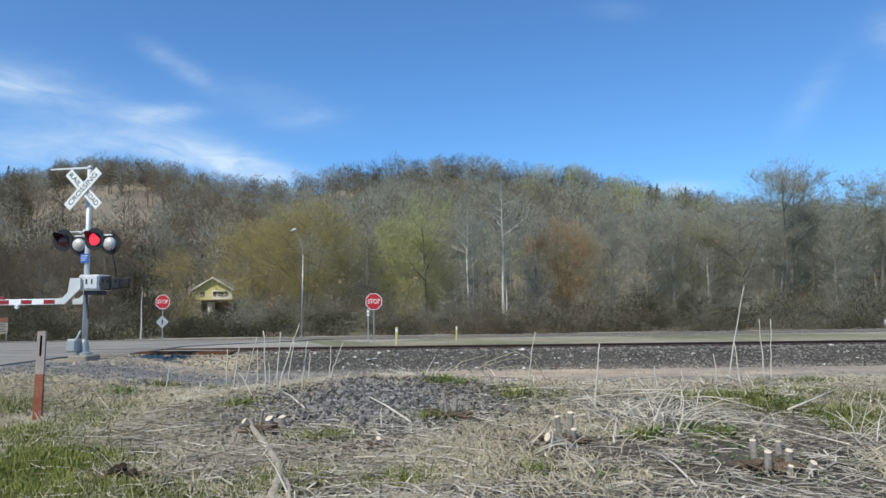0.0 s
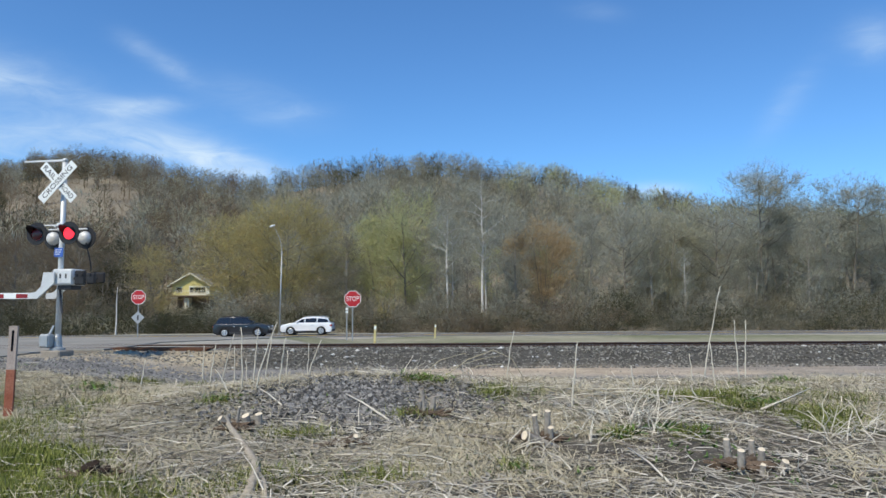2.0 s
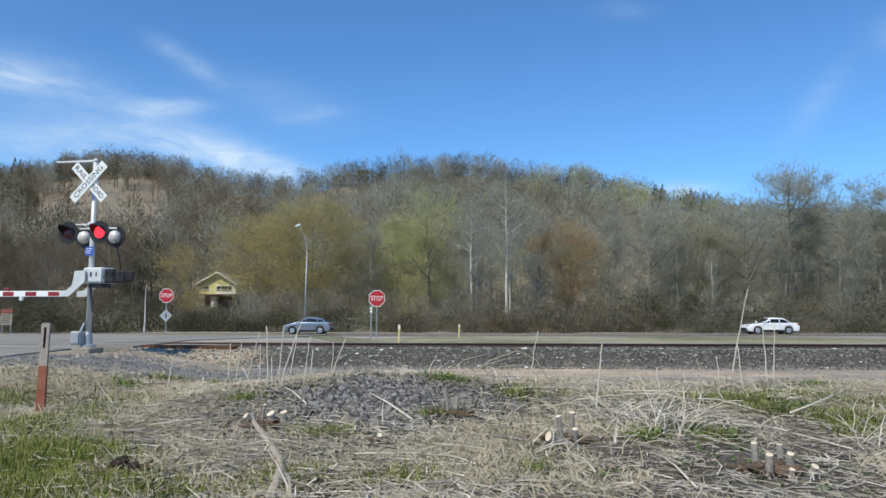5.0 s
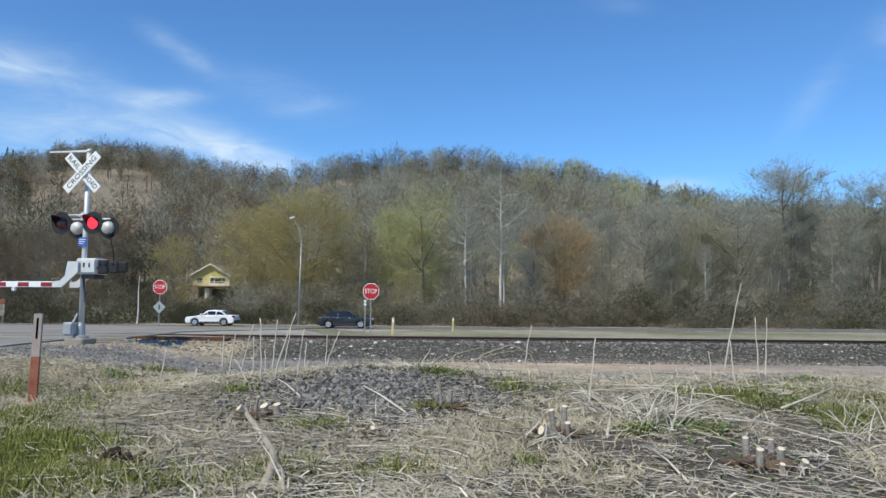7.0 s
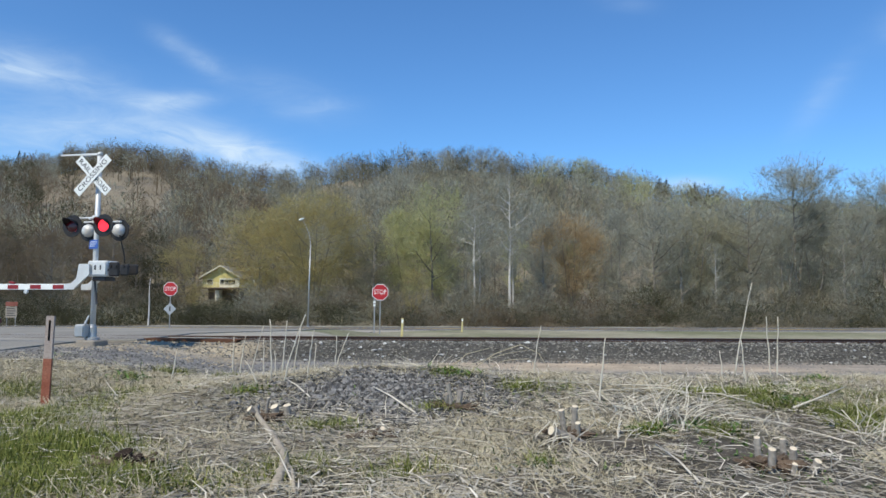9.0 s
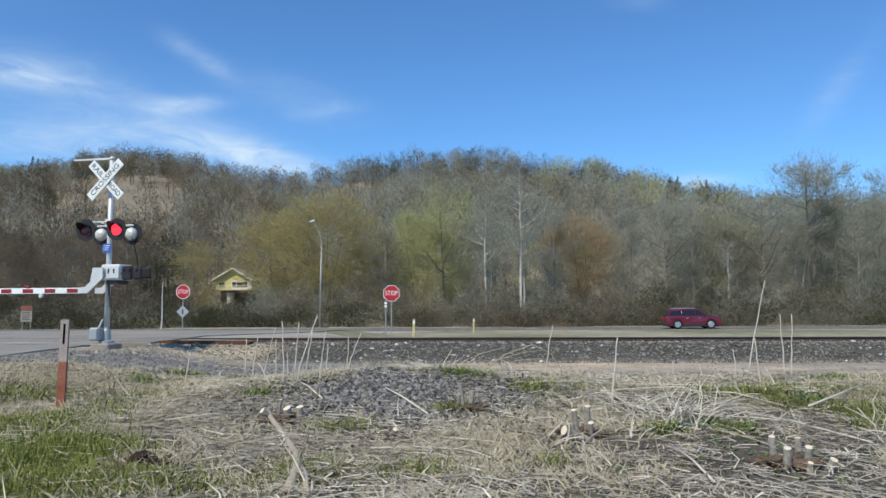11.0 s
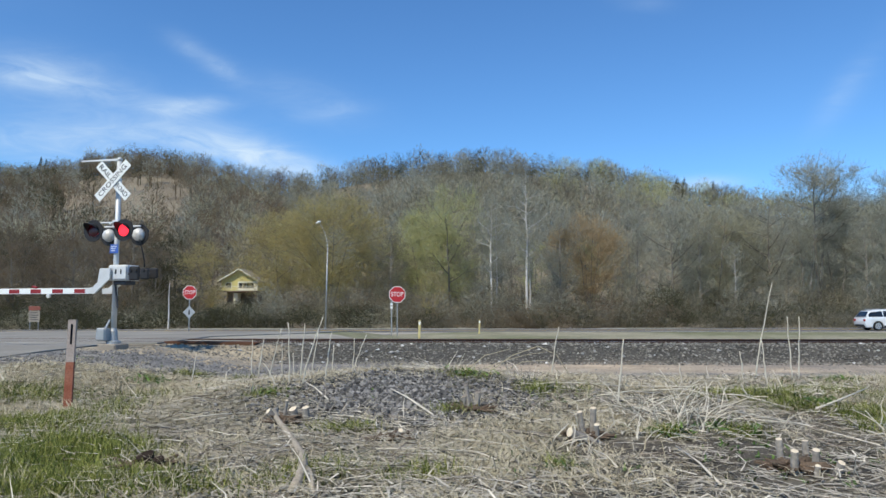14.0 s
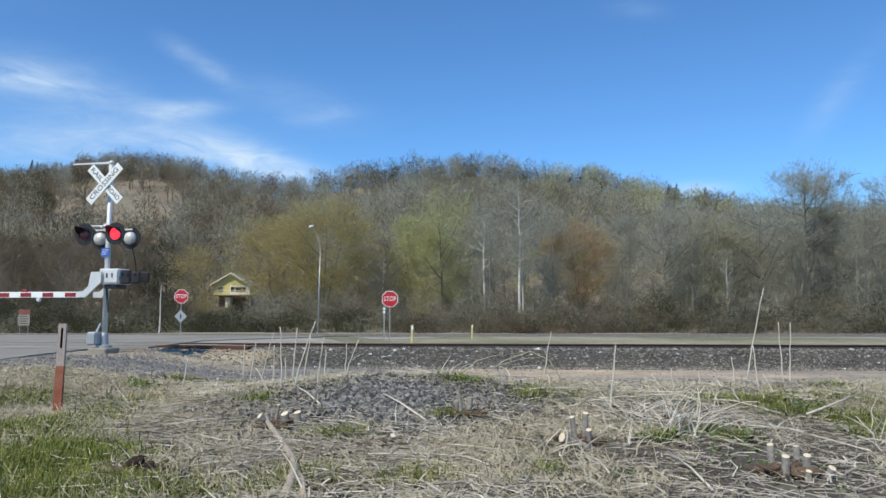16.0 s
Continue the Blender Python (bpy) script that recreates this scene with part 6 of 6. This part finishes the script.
branch("stick", [(2.12, 7.32, 0.04), (2.08, 6.5, 0.06), (2.01, 5.75, 0.03)], 0.008, 0.011, M_STRAW2, "long bleached stick on bare soil", "stick")
branch("stick", [(1.27, 7.18, 0.03), (1.32, 6.8, 0.05), (1.34, 6.42, 0.03)], 0.007, 0.010, M_STRAW2, "short bleached stick on bare soil", "stick")
branch("stick", [(4.55, 9.44, 0.06), (5.2, 10.0, 0.12), (5.9, 10.66, 0.16)], 0.016, 0.007, M_STRAW2, "pale branch lying in green grass", "stick")
for x0, y0, x1, y1, lift in ((1.84, 10.33, 2.9, 10.7, 0.10), (1.0, 10.9, 2.4, 11.3, 0.08), (2.6, 10.9, 3.7, 10.4, 0.12), (2.2, 9.5, 2.7, 8.9, 0.05), (3.4, 10.9, 4.3, 9.6, 0.10), (2.5, 11.3, 4.6, 11.0, 0.10), (2.9, 9.0, 4.1, 8.5, 0.05),
                             (3.5, 9.4, 4.2, 7.4, 0.05), (4.6, 8.6, 5.2, 7.6, 0.06), (0.5, 9.0, 1.0, 8.3, 0.05), (-0.2, 7.6, 0.6, 7.2, 0.05), (-0.9, 7.1, 0.2, 6.9, 0.05), (5.0, 12.0, 6.6, 11.4, 0.10), (-3.6, 8.6, -2.8, 9.2, 0.05), (-1.7, 9.0, -1.0, 8.5, 0.05)):
    branch("stick", [(x0, y0, 0.03), ((x0 + x1) / 2 + 0.04, (y0 + y1) / 2 - 0.05, lift), (x1, y1, 0.03)], 0.010, 0.006, M_STRAW2, "bleached dead weed stalk lying on the ground", "stick", "fallen weed stalks")

for pts, r in (([(0.35, 13.1, 0.03), (0.85, 13.3, 0.40), (1.35, 13.4, 0.60), (1.70, 13.4, 0.45), (1.92, 13.4, 0.10)], 0.010), ([(0.10, 12.8, 0.03), (0.60, 13.0, 0.24), (1.10, 13.2, 0.44), (1.45, 13.2, 0.50)], 0.008),
               ([(0.55, 13.2, 0.03), (1.05, 13.3, 0.30), (1.50, 13.4, 0.34), (1.80, 13.4, 0.08)], 0.007), ([(0.0, 11.9, 0.03), (0.30, 12.0, 0.30), (0.75, 12.1, 0.46)], 0.009)):
    branch("arching_stem", pts, r, r * 0.5, M_STRAW, "arching tan dead stem of a weed", "weed stem", "arching weed stems")

rng = random.Random(77)
soup = Soup()
for i in range(620):
    y = math.sqrt(rng.uniform(4.6 ** 2, 13.2 ** 2))
    x = rng.uniform(-0.6, 0.75) * y
    if rng.random() > bare(x, y) + 0.15:
        continue
    t, ln = rng.uniform(0, 6.28), rng.uniform(0.2, 0.9)
    r = rng.uniform(0.003, 0.008)
    p = Vector((x, y, land(x, y) + rng.uniform(0.01, 0.06)))
    for k in range(3):
        q = p + Vector((math.cos(t), math.sin(t), 0)) * ln / 3
        q.z = land(q.x, q.y) + rng.uniform(0.01, 0.10)
        soup.limb(p, q, r, r * 0.8, 4)
        p, r = q, r * 0.8
        t += rng.uniform(-0.4, 0.4)
tagged(new("twig_litter", soup.mesh("twig_litter", [M_LITTER])), "brown and grey twigs scattered on the ground", "twigs", kind="stuff")
soup = Soup()
for cx, cy, n, hgt in ((1.82, 7.9, 16, 0.34), (2.25, 9.3, 20, 0.5), (2.55, 8.3, 26, 0.5), (2.9, 9.2, 26, 0.5), (3.5, 10.3, 20, 0.4), (5.0, 8.2, 22, 0.40), (4.5, 7.6, 18, 0.32), (0.95, 7.3, 14, 0.3), (0.9, 12.6, 10, 0.5), (-0.4, 12.4, 14, 0.4), (3.6, 8.6, 16, 0.3)):
    for i in range(n):
        t = rng.uniform(0, 6.28)
        p = Vector((cx + rng.gauss(0, 0.22), cy + rng.gauss(0, 0.15), 0))
        p.z = land(p.x, p.y)
        d = Vector((math.cos(t) * rng.uniform(0.2, 1.1), math.sin(t) * rng.uniform(0.2, 1.1), rng.uniform(0.25, 1))).normalized()
        ln, r = hgt * rng.uniform(0.5, 1.3), rng.uniform(0.004, 0.008)
        for k in range(3):
            q = p + d * ln / 3
            soup.limb(p, q, r, r * 0.85, 4)
            p, r = q, r * 0.85
            d = (d + Vector((rng.gauss(0, 0.2), rng.gauss(0, 0.2), -0.18))).normalized()
tagged(new("dead_stems", soup.mesh("dead_stems", [M_STRAW2])), "tangle of dead pale shrub stems", "dead stems", kind="stuff")

# tall bleached weed stalks: foot (x, y), top offset (x, y), height
STALKS = [(-4.93, 12.57, 0.09, 0, 0.56), (-4.03, 13.65, 0.09, 0, 0.77), (-3.89, 13.9, 0.23, 0, 0.96), (-3.7, 14.15, -0.01, 0, 0.73), (-2.74, 10.93, -0.04, 0, 0.96), (-2.96, 10.98, -0.2, 0, 0.34), (-3.41, 13.9, -0.01, 0, 0.48), (-4.32, 14.15, -0.0, 0, 0.76), (-2.51, 10.74, 0.31, 0, 1.04), (-2.72, 11.52, 0.08, 0, 0.91), (-2.62, 11.93, 0.11, 0, 0.76), (-2.19, 10.96, 0.09, 0, 0.76),
          (-2.56, 13.4, 0.04, 0, 0.6), (-2.22, 13.65, 0.28, 0, 0.8), (-2.24, 13.9, 0.03, 0, 0.76), (1.67, 14.15, 0.17, 0, 1.01), (2.05, 9.73, 0.09, 0, 0.91), (3.71, 12.38, -0.04, 0, 0.38), (5.34, 13.9, -0.04, 0, 0.57), (5.67, 14.15, 0.4, 0, 1.89), (5.29, 12.71, -0.05, 0, 0.79), (6.19, 13.72, -0.05, 0, 1.21), (6.41, 13.9, 0.04, 0, 1.23), (4.09, 10.44, -0.12, 0, 0.23)]
for i, (x, y, dx, dy, h) in enumerate(STALKS):
    bm = bmesh.new()
    g = land(x, y)
    ps = [Vector((x + dx * (k / 7) ** 1.2 + rng.uniform(-0.01, 0.01), y + dy * k / 7 + rng.uniform(-0.01, 0.01), g - 0.03 + (h + 0.03) * k / 7)) for k in range(8)]
    poly_tube(bm, ps, [0.015 * (1 - 0.075 * k) for k in range(8)], 6)
    tagged(smooth(link("weed_stalk", bm, M_STRAW2)), "tall bleached dry weed stalk standing upright", "weed stalk", "standing weed stalks")


def motions():
    head = -math.degrees(math.atan(SKEW))
    for c, lane, v, x0 in CARS:
        rows = []
        for k in range(0, 17):
            x = x0 + v * k
            rows.append((float(k), pose(x, lane - SKEW * x, highway_z(x), 0, -0.5 if (v > 0 and abs(x) < 70) else (0.5 if abs(x) < 70 else 0), head + (180 if v < 0 else 0))))
        walk(c, rows)
    for lens, side in LENSES:
        # the two lamps of a pair take turns, half a second each
        rows, angle = [(0.0, 180.0 if side > 0 else 0.0)], 180.0 if side > 0 else 0.0
        for k in range(32):
            t = 0.333 + 0.5 * k
            rows.append((t - 0.0333, angle))
            for m in range(3):
                angle += 60.0
                rows.append((t + 0.0333 * m, angle))
        rows = [(t, a) for t, a in rows if t < 15.98] + [(16.0, angle)]
        walk(lens, [(t, pose(0, 0, 0, 0, a, 0)) for t, a in rows])


motions()
